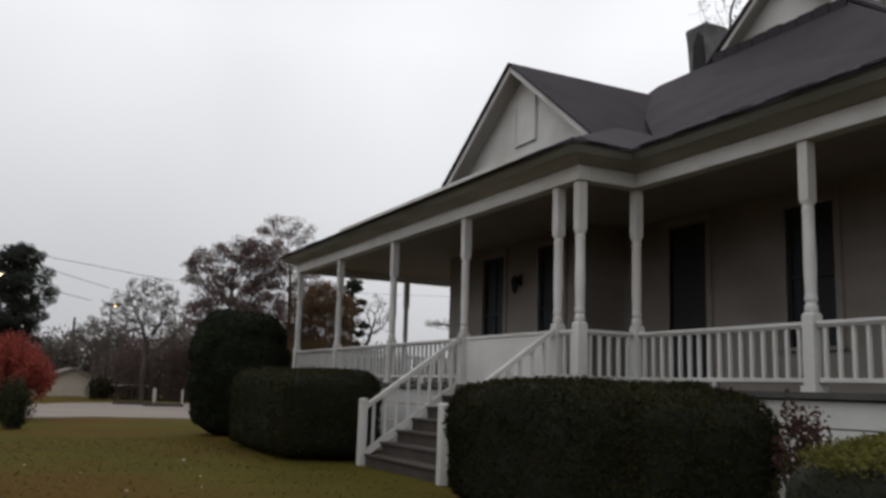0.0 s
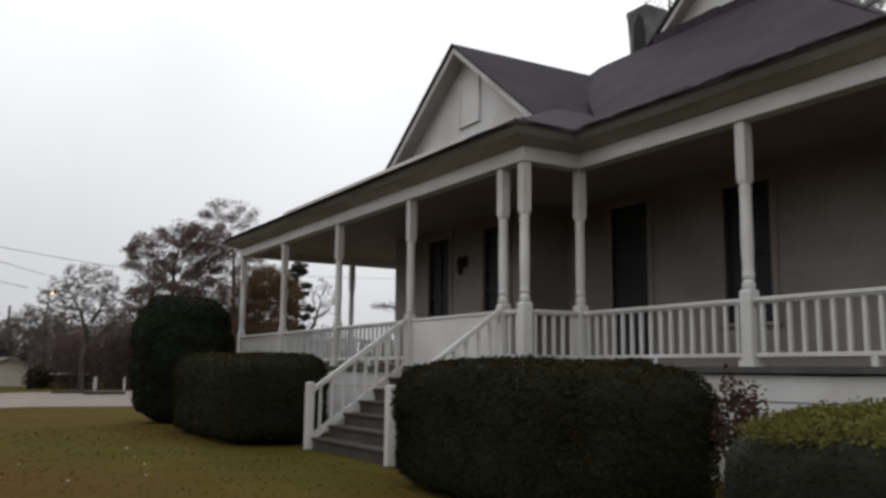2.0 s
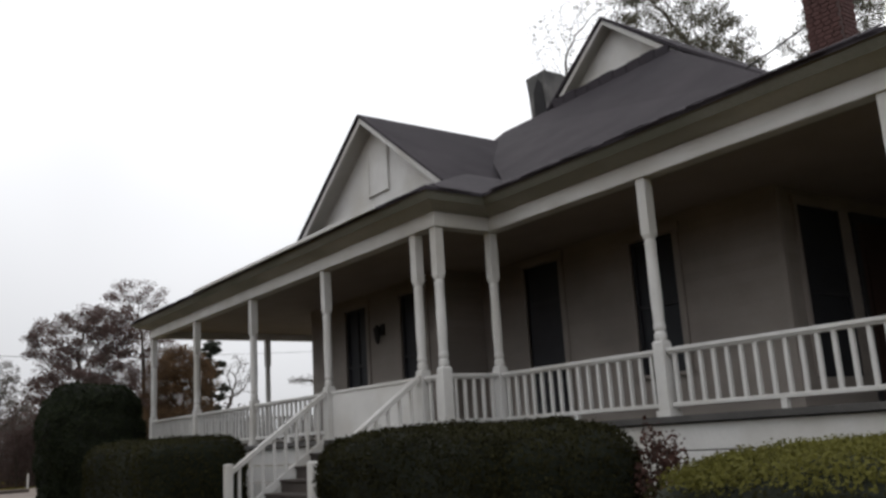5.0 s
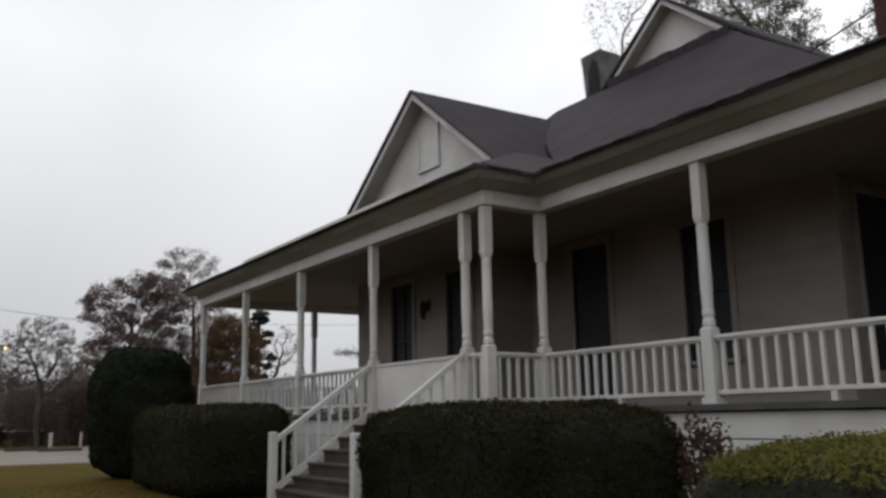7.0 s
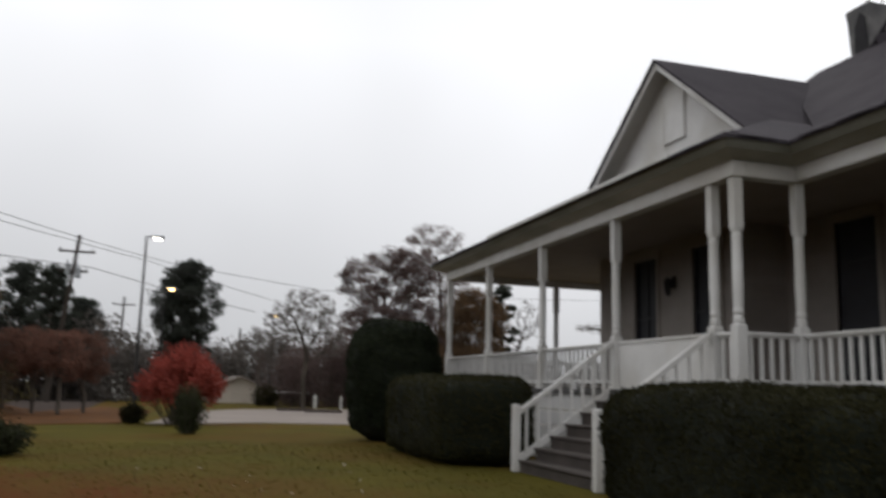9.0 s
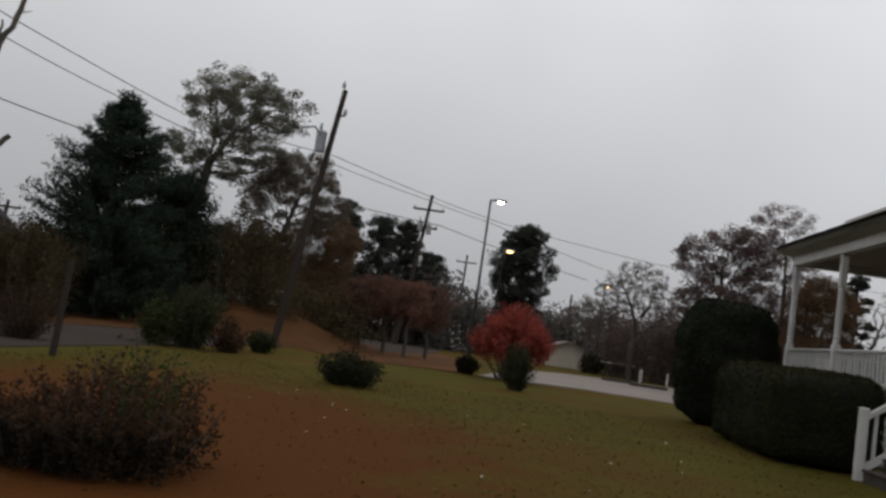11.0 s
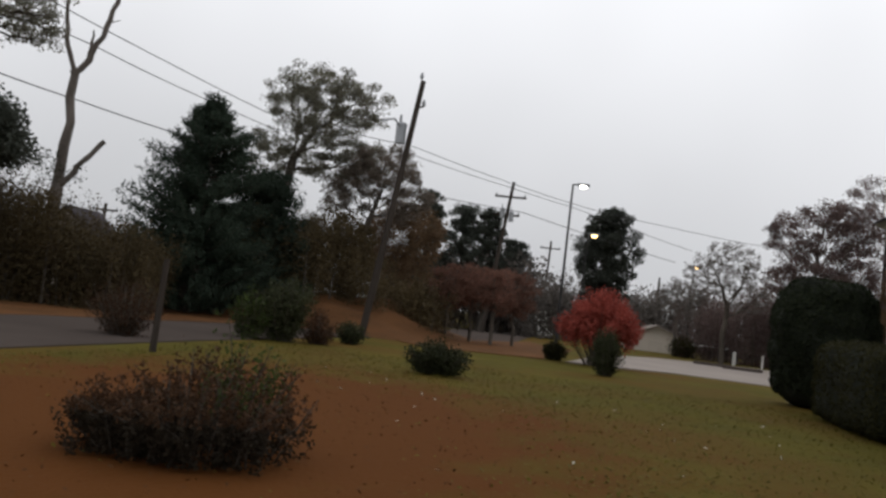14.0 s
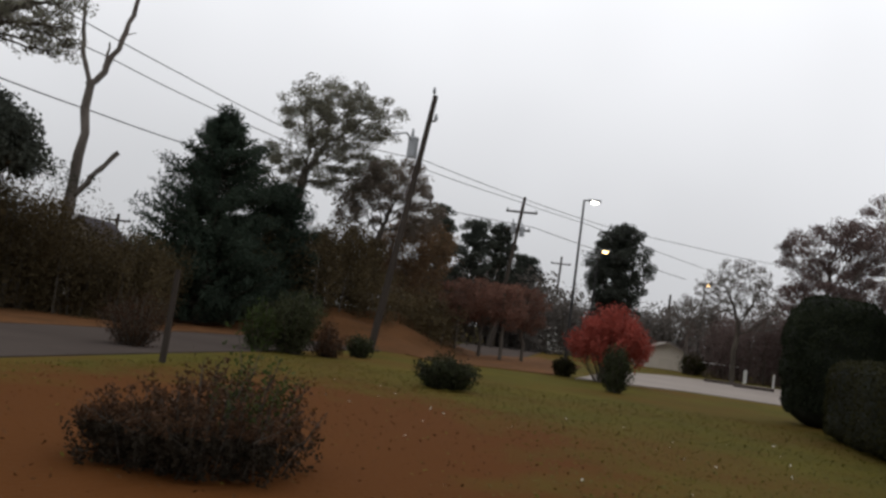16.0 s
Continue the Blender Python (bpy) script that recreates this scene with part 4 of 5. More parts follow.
def cedar(name, base, height, radius, leaf, size, count, label, seed):
    """Ragged evergreen cone: upswept boughs, each with sprays towards its tip."""
    rng = np.random.default_rng(seed)
    t = thing(name, base, label, "tree")
    b = Vector(base)
    part("trunk", tube(bmesh.new(), [b, b + Vector((0, 0, height * 0.5)), b + Vector((0, 0, height * 0.97))], [height * 0.02, height * 0.014, height * 0.003], 8), BARK, t)
    bm, cs = bmesh.new(), []
    n = 250
    for k in range(n):
        f = ((k + rng.uniform(0, 1)) / n) ** 1.1
        r = radius * ((1 - f) ** 0.56 + 0.05) * rng.uniform(0.45, 1.18)
        a = k * 2.399 + rng.uniform(-0.5, 0.5)
        o = b + Vector((0, 0, height * (0.02 + 0.92 * f)))
        e = o + Vector((math.cos(a) * r, math.sin(a) * r, 0.12 * r + rng.uniform(0.05, 0.5)))
        m = o.lerp(e, 0.6) - Vector((0, 0, 0.1 * r))
        tube(bm, [o, m, e], [0.025 + 0.008 * r, 0.018, 0.006], 4)
        cnt = max(20, int(count / n * (0.35 + r / radius)))
        s = rng.uniform(0.15, 1.0, cnt) ** 0.6
        line = np.where(s[:, None] < 0.6, np.array(o) + (np.array(m) - np.array(o)) * s[:, None] / 0.6, np.array(m) + (np.array(e) - np.array(m)) * (s[:, None] - 0.6) / 0.4)
        sprays = rng.normal(0, 0.1 + 0.05 * r, (7, 3)) * np.array([1, 1, 0.55]) + np.array([0, 0, 0.06])
        cs.append(line + sprays[rng.integers(0, 7, cnt)] + ball(rng, cnt, 0.13))
    part("bough", bm, BARK, t)
    c = np.concatenate(cs)
    leaves("crown", c[c[:, 2] > 0.15], size, leaf, t, rng)
    return t


def pine(name, base, height, low, radius, leaf, size, count, label, seed, lumps=46, profile=(0.75, 1.0, 0.95, 0.8, 0.45)):
    """Evergreen with a solid crown of flattened needle masses on short boughs. profile: widths from the crown's foot to its top."""
    rng = np.random.default_rng(seed)
    t = thing(name, base, label, "tree")
    b = Vector(base)
    part("trunk", tube(bmesh.new(), [b, b + Vector((0, 0, height * 0.5)), b + Vector((0, 0, height * 0.96))], [height * 0.018, height * 0.014, height * 0.004], 8), BARK, t)
    bm, cs = bmesh.new(), []
    for k in range(lumps):
        f = (k + rng.uniform(0, 1)) / lumps
        r = radius * float(np.interp(f, np.linspace(0, 1, len(profile)), profile))
        own = radius * rng.uniform(0.24, 0.42)
        a = k * 2.399 + rng.uniform(-0.3, 0.3)
        z = low + (height - low - own * 0.4) * f
        out = max(0.0, r - own * 0.8) * math.sqrt(rng.uniform(0.1, 1.0))
        e = b + Vector((math.cos(a) * out, math.sin(a) * out, z))
        o = b + Vector((0, 0, max(0.3, z - 0.3 * out - 0.1)))
        tube(bm, [o, o.lerp(e, 0.6), e], [0.04, 0.03, 0.012], 4)
        cnt = count // lumps
        tufts = ball(rng, 16, own) * np.array([1, 1, 0.5])
        cs.append(np.array(e) + tufts[rng.integers(0, 16, cnt)] + ball(rng, cnt, own * 0.42) * np.array([1, 1, 0.7]))
    part("bough", bm, BARK, t)
    leaves("crown", np.concatenate(cs), size, leaf, t, rng)
    return t


def rose_bush(name, base, height, radius, count, label, seed):
    """Sprawling canes that arch out of one foot, dense below with shade put into darker leaves, thin sprays above."""
    rng = np.random.default_rng(seed)
    t = thing(name, base, label, "shrub")
    b = Vector(base)
    tall = Vector((-0.42, 0.9, 0)) * 0.3
    bm = bmesh.new()
    sets = {"lower_leaves": [], "leaves": [], "green_leaves": []}
    for k in range(120):
        a = rng.uniform(0, 2 * math.pi)
        out = radius * math.sqrt(rng.uniform(0.02, 1.0))
        e2 = Vector((math.cos(a) * out, math.sin(a) * out, 0))
        near_tall = math.exp(-((e2 - tall).length / (0.55 * radius)) ** 2)
        h = height * (0.34 + 0.5 * near_tall + 0.12 * (1 - out / radius)) * rng.uniform(0.75, 1.3)
        f = b + e2 * 0.7
        e = b + e2 + Vector((0, 0, h))
        m = f.lerp(e, 0.55) + Vector((rng.normal(0, 0.05), rng.normal(0, 0.05), 0.14 * h))
        tube(bm, [f, m, e], [0.009, 0.006, 0.002], 4)
        cnt = int(count / 120)
        s = rng.beta(1.3, 1.5, cnt)[:, None]
        pts = np.where(s < 0.55, np.array(f) + (np.array(m) - np.array(f)) * s / 0.55, np.array(m) + (np.array(e) - np.array(m)) * (s - 0.55) / 0.45)
        sprigs = rng.normal(0, 0.085, (6, 3))
        pts = pts + sprigs[rng.integers(0, 6, cnt)] * (1.1 - 0.6 * s) + ball(rng, cnt, 0.035)
        pts[:, 2] = np.maximum(pts[:, 2], 0.02)
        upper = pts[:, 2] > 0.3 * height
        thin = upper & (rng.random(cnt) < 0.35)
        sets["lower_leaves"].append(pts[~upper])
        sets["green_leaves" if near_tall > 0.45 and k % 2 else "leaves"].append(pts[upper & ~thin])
    part("cane", bm, BARK, t)
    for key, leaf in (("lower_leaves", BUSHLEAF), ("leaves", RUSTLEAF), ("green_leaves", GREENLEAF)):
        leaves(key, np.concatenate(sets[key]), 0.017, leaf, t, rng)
    return t


def shrub(name, base, height, radius, leaf, size, count, label, seed, stems=24, flare=1.0, wild=0.0, low=0.12, under=None, lean=0.06):
    """Many thin stems from one foot, leaves along their upper parts."""
    rng = np.random.default_rng(seed)
    t = thing(name, base, label, "shrub")
    b = Vector(base)
    bm, cs = bmesh.new(), []
    for k in range(stems):
        a = k * 2.399
        r = radius * math.sqrt((k + 0.5) / stems) * rng.uniform(0.7, 1.1)
        h = height * (1 - 0.45 * (r / radius) ** 2) * rng.uniform(0.75, 1.0 + wild)
        f = b + Vector((math.cos(a) * r * 0.3, math.sin(a) * r * 0.3, 0))
        e = b + Vector((math.cos(a) * r * flare, math.sin(a) * r * flare, h))
        m = f.lerp(e, 0.5) + Vector(tuple(rng.normal(0, lean, 3) * radius))
        tube(bm, [f, m, e], [0.018, 0.012, 0.004], 4)
        n = count // stems
        s = rng.uniform(low, 1.0, n)[:, None]
        pts = np.where(s < 0.5, np.array(f) + (np.array(m) - np.array(f)) * s * 2, np.array(m) + (np.array(e) - np.array(m)) * (s * 2 - 1))
        cs.append(pts + ball(rng, n, 0.16 * radius + 0.06))
    part("stem", bm, BARK, t)
    c = np.concatenate(cs)
    c[:, 2] = np.maximum(c[:, 2], 0.03)
    if under:
        deep = c[:, 2] < height * (0.42 + 0.3 * np.array([noise.noise((q[0] * 2.2, q[1] * 2.2, seed)) for q in c]))
        leaves("lower_leaves", c[deep], size * 1.15, under, t, rng)
        c = c[~deep]
    leaves("leaves", c, size, leaf, t, rng)
    return t


def thicket(name, az0, az1, dist, tops, leaf, size, count, label, seed, depth=3.0, stems=60, clump=0.5, low=0.0, category="woods"):
    """A band of undergrowth along an arc: stems and clumps of leaves. tops: heights at even steps along it."""
    rng = np.random.default_rng(seed)
    t = thing(name, at((az0 + az1) / 2, dist), label, category, kind="stuff")
    bm = bmesh.new()
    cs = []
    for k in range(stems):
        f = rng.uniform(0, 1)
        h = float(np.interp(f, np.linspace(0, 1, len(tops)), tops)) * rng.uniform(0.72, 1.08)
        d = dist + rng.uniform(-0.5, 0.5) * depth
        p = Vector(at(az0 + f * (az1 - az0), d))
        q = p + Vector((rng.normal(0, 0.12) * h, rng.normal(0, 0.12) * h, h))
        tube(bm, [p, p.lerp(q, 0.5) + Vector((rng.normal(0, 0.1), rng.normal(0, 0.1), 0)), q], [0.02 + 0.008 * h, 0.015 + 0.004 * h, 0.006], 4)
        n = count // stems
        s = low + (1 - low) * rng.random(n) ** 0.8
        c = np.array(p)[None] + (np.array(q) - np.array(p))[None] * s[:, None]
        groups = rng.normal(0, clump, (8, 3)) * np.array([1, 1, 0.5])
        cs.append(c + groups[rng.integers(0, 8, n)] + ball(rng, n, clump * 0.65))
    part("stem", bm, BARK, t)
    c = np.concatenate(cs)
    c[:, 2] = np.maximum(c[:, 2], 0.05)
    leaves("leaves", c, size, leaf, t, rng)
    return t


rose_bush("rose_bush", at(114.3, 6.4), 0.9, 0.88, 24000, "sprawling half-bare shrub with dark rust leaves on the lawn", 11)
shrub("low_shrub", at(99.4, 16.0), 0.52, 0.68, SHRUBLEAF, 0.028, 7000, "low dark green shrub on the lawn", 12, 40, wild=0.2)
shrub("round_shrub", at(92.0, 28.0), 0.6, 0.45, HEDGE, 0.045, 2500, "small round dark shrub", 13, 30, 0.9)
shrub("upright_shrub", at(88.7, 22.4), 1.12, 0.42, SHRUBLEAF, 0.032, 5000, "upright dark shrub on the lawn edge", 14, 36, wild=0.15)
shrub("red_shrub", at(89.2, 27.5), 2.45, 1.28, REDLEAF, 0.04, 22000, "dull red autumn shrub", 15, 60, 1.0, low=0.58)
shrub("rust_shrub", at(119.3, 17.0), 0.95, 0.75, RUSTLEAF, 0.022, 4200, "thin rust-coloured shrub by the street", 16, 50, 1.1, wild=0.25)
shrub("green_shrub", at(109.6, 20.6), 1.5, 0.72, SHRUBLEAF, 0.034, 8000, "dark green shrub by the street", 17, 40, wild=0.15)
shrub("green_shrub", at(111.8, 20.2), 1.05, 0.5, GREENLEAF, 0.034, 2400, "thin yellow-green shrub by the street", 19, 28, wild=0.2)
shrub("rust_shrub", at(107.4, 21.0), 0.75, 0.5, RUSTLEAF, 0.03, 2000, "thin rust-coloured shrub beside a green shrub", 27, 26, wild=0.25)
shrub("stump_shrub", at(105.3, 22.6), 0.6, 0.4, SHRUBLEAF, 0.035, 2000, "small dull shrub at the foot of the pole", 18, 20)
shrub("nandina", (-5.02, 5.8, 0), 1.3, 0.3, NANDINA, 0.024, 1300, "reddish leggy shrub at the hedge end", 20, 18, low=0.78)

cedar("cedar_tree", at(115.7, 31), 7.5, 2.95, CEDARLEAF, 0.044, 130000, "dark green cedar across the street", 21)
pine("evergreen_tree", at(111.6, 33), raised(111.6, 33, 7.6)[2], 0.8, 2.3, CEDARLEAF, 0.05, 36000, "dark evergreen beside the cedar", 28, 44, (1.0, 1.0, 0.9, 0.7, 0.35))
grown_tree("oak_tree", [at(111.3, 38), raised(110.9, 38, 4.8), raised(110.4, 38, 8.4)], [blob(109.2, 12.1, 38, 2.5, 1.8), blob(106.5, 12.2, 38, 1.45, 1.25), blob(112.5, 8.6, 38, 1.4, 1.2), blob(108.6, 8.8, 38, 2.2, 1.2), blob(106.2, 9.0, 38, 1.3, 1.1)], OAKLEAF, 0.045, 40000, "tall half-bare oak with grey-green leaves", 22, 0.21, puff=0.33, goals=1400, clump=0.5, uneven=1.5)
grown_tree("brown_tree", [at(105.6, 37), raised(105.4, 37, 3.0), raised(105.2, 37, 4.6)], [blob(104.4, 8.2, 37, 1.9, 1.3), blob(106.4, 6.6, 37, 1.4, 1.1), blob(102.8, 6.6, 37, 1.2, 1.3)], GREYBROWN, 0.045, 20000, "half-bare tree with grey-brown leaves", 23, 0.14, puff=0.3, clump=0.5, uneven=1.4)
grown_tree("brown_tree", [at(103.2, 40), raised(103.1, 40, 1.0)], [blob(102.6, 4.3, 40, 2.0, 1.6), blob(103.4, 2.0, 40, 2.0, 1.3)], BROWNLEAF, 0.05, 26000, "tree with orange-brown leaves", 25, 0.13, puff=0.4, clump=0.9)
grown_tree("brown_tree", [at(108.2, 35), raised(108.2, 35, 0.4)], [blob(107.4, 3.6, 35, 1.8, 1.2), blob(109.8, 2.6, 35, 1.5, 1.2), blob(106.0, 2.0, 35, 1.4, 1.2)], ROWLEAF, 0.045, 30000, "low tree with dark brown leaves", 24, 0.12, puff=0.4, clump=0.95)
for k, (az, d, el, r) in enumerate(((101.1, 58, 7.7, 1.9), (98.7, 60, 7.0, 2.2), (97.0, 57, 6.9, 1.8), (95.2, 62, 5.0, 1.9))):
    tagged(pine("pine_tree", at(az, d), raised(az, d, el)[2], 1.6, r, PINELEAF, 0.07, 22000, "dark pine beyond the street", 30 + k, 34, (1.0, 1.0, 0.9, 0.75, 0.4)), group="pines beyond the street")
pine("pine_tree", at(89.4, 68), 10.5, 2.8, 2.95, PINELEAF, 0.085, 42000, "tall round-topped dark pine", 35, 52, (0.6, 0.7, 0.95, 1.0, 0.85, 0.5))
for k, (az, d) in enumerate(((99.2, 34), (97.6, 35), (96.2, 34), (94.8, 36))):
    c = at(az, d)
    tagged(grown_tree("myrtle_tree", [c, (c[0], c[1], 0.7)], [((c[0], c[1], 2.1), (0.9, 0.9, 1.0))], REDBROWN, 0.04, 5000, "small reddish-brown tree in a row by the lot", 50 + k, 0.07, goals=160, step=0.16, puff=0.28, clump=0.9), group="row of small trees")
grown_tree("bare_tree", [at(81.7, 50), raised(81.8, 50, 0.6)], [blob(81.8, 4.6, 50, 1.9, 1.6), blob(80.3, 3.4, 50, 1.2, 1.4), blob(83.4, 4.0, 50, 1.1, 1.2)], FARLEAF, 0.05, 6000, "bare grey spreading tree beyond the lot", 40, 0.14, BARK, puff=0.2, goals=1500)
grown_tree("bare_tree", [at(84.6, 58), raised(84.6, 58, 1.0)], [blob(84.4, 2.6, 58, 1.8, 1.2)], FARLEAF, 0.06, 3000, "bare grey tree beyond the lot", 41, 0.12, PALEBARK, goals=500)
grown_tree("bare_tree", [at(61.0, 44), raised(61.2, 44, 2.6), raised(61.5, 44, 3.6)], [blob(62.6, 4.2, 44, 1.5, 0.35), blob(61.4, 5.3, 44, 1.0, 0.7)], FARLEAF, 0.05, 300, "bare tree seen beyond the porch", 42, 0.13, goals=200)
grown_tree("purple_tree", [at(76.6, 46), raised(76.7, 46, 2.5), raised(76.9, 46, 4.0)], [blob(77.9, 7.0, 46, 1.7, 1.4), blob(75.4, 7.5, 46, 1.8, 1.7), blob(76.6, 4.4, 46, 2.6, 1.6)], PURPLELEAF, 0.05, 32000, "tree with thin dull purple-brown leaves", 45, 0.18, puff=0.36, clump=0.6, goals=1300, uneven=1.4)
grown_tree("purple_tree", [at(73.0, 47), raised(73.0, 47, 3.0), raised(73.1, 47, 6.5)], [blob(73.6, 6.8, 47, 2.0, 1.9), blob(73.5, 9.9, 47, 1.7, 0.95), blob(73.0, 4.0, 47, 1.9, 1.5)], PURPLELEAF, 0.045, 17000, "tall twiggy tree with thin purple-brown leaves", 46, 0.13, puff=0.36, clump=0.4, uneven=1.3)
grown_tree("orange_tree", [at(70.6, 44), raised(70.6, 44, 2.0)], [blob(70.8, 4.6, 44, 1.7, 1.6), blob(71.2, 2.2, 44, 1.9, 1.0)], BROWNLEAF, 0.05, 30000, "brown-leaved tree beyond the porch", 49, 0.15, puff=0.42, clump=0.9)
pine("evergreen_tree", at(69.0, 47), raised(68.9, 47, 7.1)[2], 2.0, 1.0, PINELEAF, 0.06, 14000, "slim dark evergreen beyond the porch", 43, 22, (0.9, 1.0, 1.0, 0.8, 0.5))
grown_tree("bare_tree", [at(68.3, 43), raised(68.2, 43, 2.0)], [blob(67.4, 4.6, 43, 0.9, 1.2)], FARLEAF, 0.05, 250, "thin bare tree beyond the porch", 44, 0.08, goals=200)
grown_tree("backyard_tree", [at(35.6, 31), raised(35.6, 31, 14), raised(35.3, 31, 20)], [blob(35.4, 23.6, 31, 1.7, 1.5), blob(33.0, 22.2, 31, 0.9, 0.9), blob(38.2, 26.6, 31, 1.6, 1.6)], OAKLEAF, 0.042, 17000, "tall leafy tree behind the roof", 47, 0.16, puff=0.36, clump=0.5, uneven=1.4)
grown_tree("backyard_tree", [at(28.2, 32), raised(28.4, 32, 15), raised(28.6, 32, 19)], [blob(29.0, 22.0, 32, 1.0, 1.0), blob(26.6, 24.0, 32, 1.5, 1.5)], OAKLEAF, 0.042, 10000, "leafy tree behind the brick chimney", 51, 0.14, puff=0.36, clump=0.5, uneven=1.4)
grown_tree("backyard_tree", [at(45.0, 31), raised(45.0, 31, 15), raised(45.0, 31, 20)], [blob(45.2, 24.6, 31, 1.2, 1.6), blob(41.8, 26.6, 31, 1.6, 1.2)], OAKLEAF, 0.05, 350, "bare twigs of a tree behind the chimney", 48, 0.05, goals=420, puff=0.15)
pine("pine_tree", at(130.0, 25), raised(130.0, 25, 9.9)[2], 3.7, 2.3, PINELEAF, 0.06, 30000, "dark pine at the end of the street hedge", 36, 34, (0.9, 1.0, 0.95, 0.75, 0.4))
grown_tree("oak_tree", [at(133.5, 23), raised(133.2, 23, 8), raised(132.4, 23, 11.5)], [blob(128.8, 13.9, 23, 1.6, 0.7), blob(128.4, 16.2, 23, 1.5, 0.8), blob(126.3, 12.9, 23, 0.6, 0.35)], OAKLEAF, 0.036, 13000, "oak with thin grey-green leaves by the street", 26, 0.2, puff=0.24, clump=0.6)

thicket("hedgerow", 131, 118.4, 27, [3.7, 3.4, 2.9, 2.4, 2.3], ROWLEAF, 0.04, 90000, "overgrown brown hedgerow across the street", 60, 3.0, 90, 0.4)
# out of view: added to block low sky and darken the porch
thicket("hedgerow", 232, 131, 27, [7.0, 7.5, 7.0, 6.5, 5.0], ROWLEAF, 0.14, 60000, "unseen hedgerow along the street, added to shade the porch", 65, 4.0, 160, 0.8)
thicket("undergrowth", 119, 100, 34, [2.6, 3.2, 3.8, 3.2, 2.3, 1.8], ROWLEAF, 0.05, 62000, "dark brown undergrowth below the trees", 61, 4.0, 80, 0.5)
thicket("far_woods", 104, 91, 62, [5.0, 4.6, 5.2, 4.4, 3.6], FARLEAF, 0.14, 24000, "dull far woods beyond the street", 62, 8.0, 60, 0.9)
thicket("far_woods", 94, 62, 84, [3.6, 5.0, 4.4, 5.6, 5.4, 5.8, 5.0, 4.0, 3.0], FARLEAF, 0.16, 42000, "grey far woods beyond the parking lot", 63, 10.0, 110, 1.0)
shrub("dark_shrub", at(84.1, 55), 1.4, 0.85, HEDGE, 0.05, 5000, "dark shrub beside the tan building", 66, 30)
thicket("brush", 83.6, 74.0, 66, [3.0, 4.2, 4.4, 4.0, 4.0], FARLEAF, 0.09, 16000, "grey brush at the edge of the parking lot", 64, 4.0, 40, 0.5)


thicket("lot_woods", 83.6, 68.5, 56, [3.0, 4.4, 5.0, 5.0, 4.8, 3.8], PURPLELEAF, 0.07, 56000, "dull brown woods behind the parking lot", 67, 5.0, 60, 0.7)
thicket("far_woods", 70, 58, 80, [3.0, 2.4, 2.2], FARLEAF, 0.14, 8000, "low grey woods beyond the porch", 68, 6.0, 30, 0.8)


# ---- poles, wires and lamps ----
def bent(points):
    """A hanging wire through the given points."""
    out = []
    for p, q in zip(points, points[1:]):
        p, q = Vector(p), Vector(q)
        sag = 0.004 * (q - p).length
        for k in range(8):
            f = k / 8
            out.append(p.lerp(q, f) - Vector((0, 0, sag * 4 * f * (1 - f))))
    out.append(Vector(points[-1]))
    return out


def wire(points, r, label):
    pts = bent(points)
    return tagged(part("power_line", tube(bmesh.new(), pts, [r] * len(pts), 5), DARKMETAL), label, "cable")


def utility_pole(base, top, arms, label, cans=1, r=0.14):
    t = thing("utility_pole", base, label, "utility pole")
    b, e = Vector(base), Vector(top)
    part("pole", tube(bmesh.new(), [b, b.lerp(e, 0.5), e], [r, r * 0.85, r * 0.7], 10), POLEWOOD, t)
    for z, w in arms:
        p = b.lerp(e, z)
        a = part("crossarm", boxes((p.x - 0.06, p.x + 0.06, p.y - w, p.y + w, p.z - 0.06, p.z + 0.06), bevel=0.01), POLEWOOD, t)
        for s in (-0.9, 0.9):
            part("insulator", lathe(bmesh.new(), [(0.03, p.z + 0.06), (0.06, p.z + 0.1), (0.06, p.z + 0.16), (0.025, p.z + 0.22)], 8, (p.x, p.y + s * w)), METAL, a)
    for k in range(cans):
        p = b.lerp(e, 0.79 - 0.02 * k)
        y = p.y - 0.3 + 0.6 * k
        c = part("transformer", lathe(bmesh.new(), [(0.02, p.z - 0.32), (0.16, p.z - 0.3), (0.16, p.z + 0.25), (0.18, p.z + 0.26), (0.15, p.z + 0.32), (0.05, p.z + 0.36)], 14, (p.x, y)), METAL, t, "grey transformer can")
        part("bushing", lathe(bmesh.new(), [(0.03, p.z + 0.35), (0.05, p.z + 0.42), (0.03, p.z + 0.58)], 8, (p.x, y - 0.05)), METAL, c)
    return t


leaning = utility_pole(at(104.6, 26), raised(102.62, 26, 14.5), [], "leaning brown wooden utility pole with a transformer", 1, 0.115)
bracket = tube(bmesh.new(), [raised(103.5, 26, 11.2), raised(104.2, 25.8, 11.9), raised(105.0, 25.6, 11.7)], [0.03, 0.03, 0.03], 6)
for el, dx in ((14.6, 0.0), (12.9, 0.35)):
    p = raised(102.75 - dx, 26, el)
    part("insulator", lathe(bmesh.new(), [(0.03, p[2]), (0.055, p[2] + 0.05), (0.055, p[2] + 0.12), (0.02, p[2] + 0.22)], 8, (p[0], p[1])), METAL, leaning)
part("standoff", tube(bmesh.new(), [raised(102.85, 26, 12.8), raised(102.4, 26, 12.9)], [0.03, 0.03], 6), POLEWOOD, leaning)
part("bracket", bracket, METAL, leaning, "thin metal bracket")
utility_pole(at(96.85, 55), raised(95.86, 55, 8.75), [(0.9, 1.0), (0.78, 0.8)], "far wooden utility pole with two crossarms", 2)
utility_pole(at(93.1, 88), raised(93.0, 88, 5.2), [(0.92, 1.0)], "distant wooden utility pole", 0)
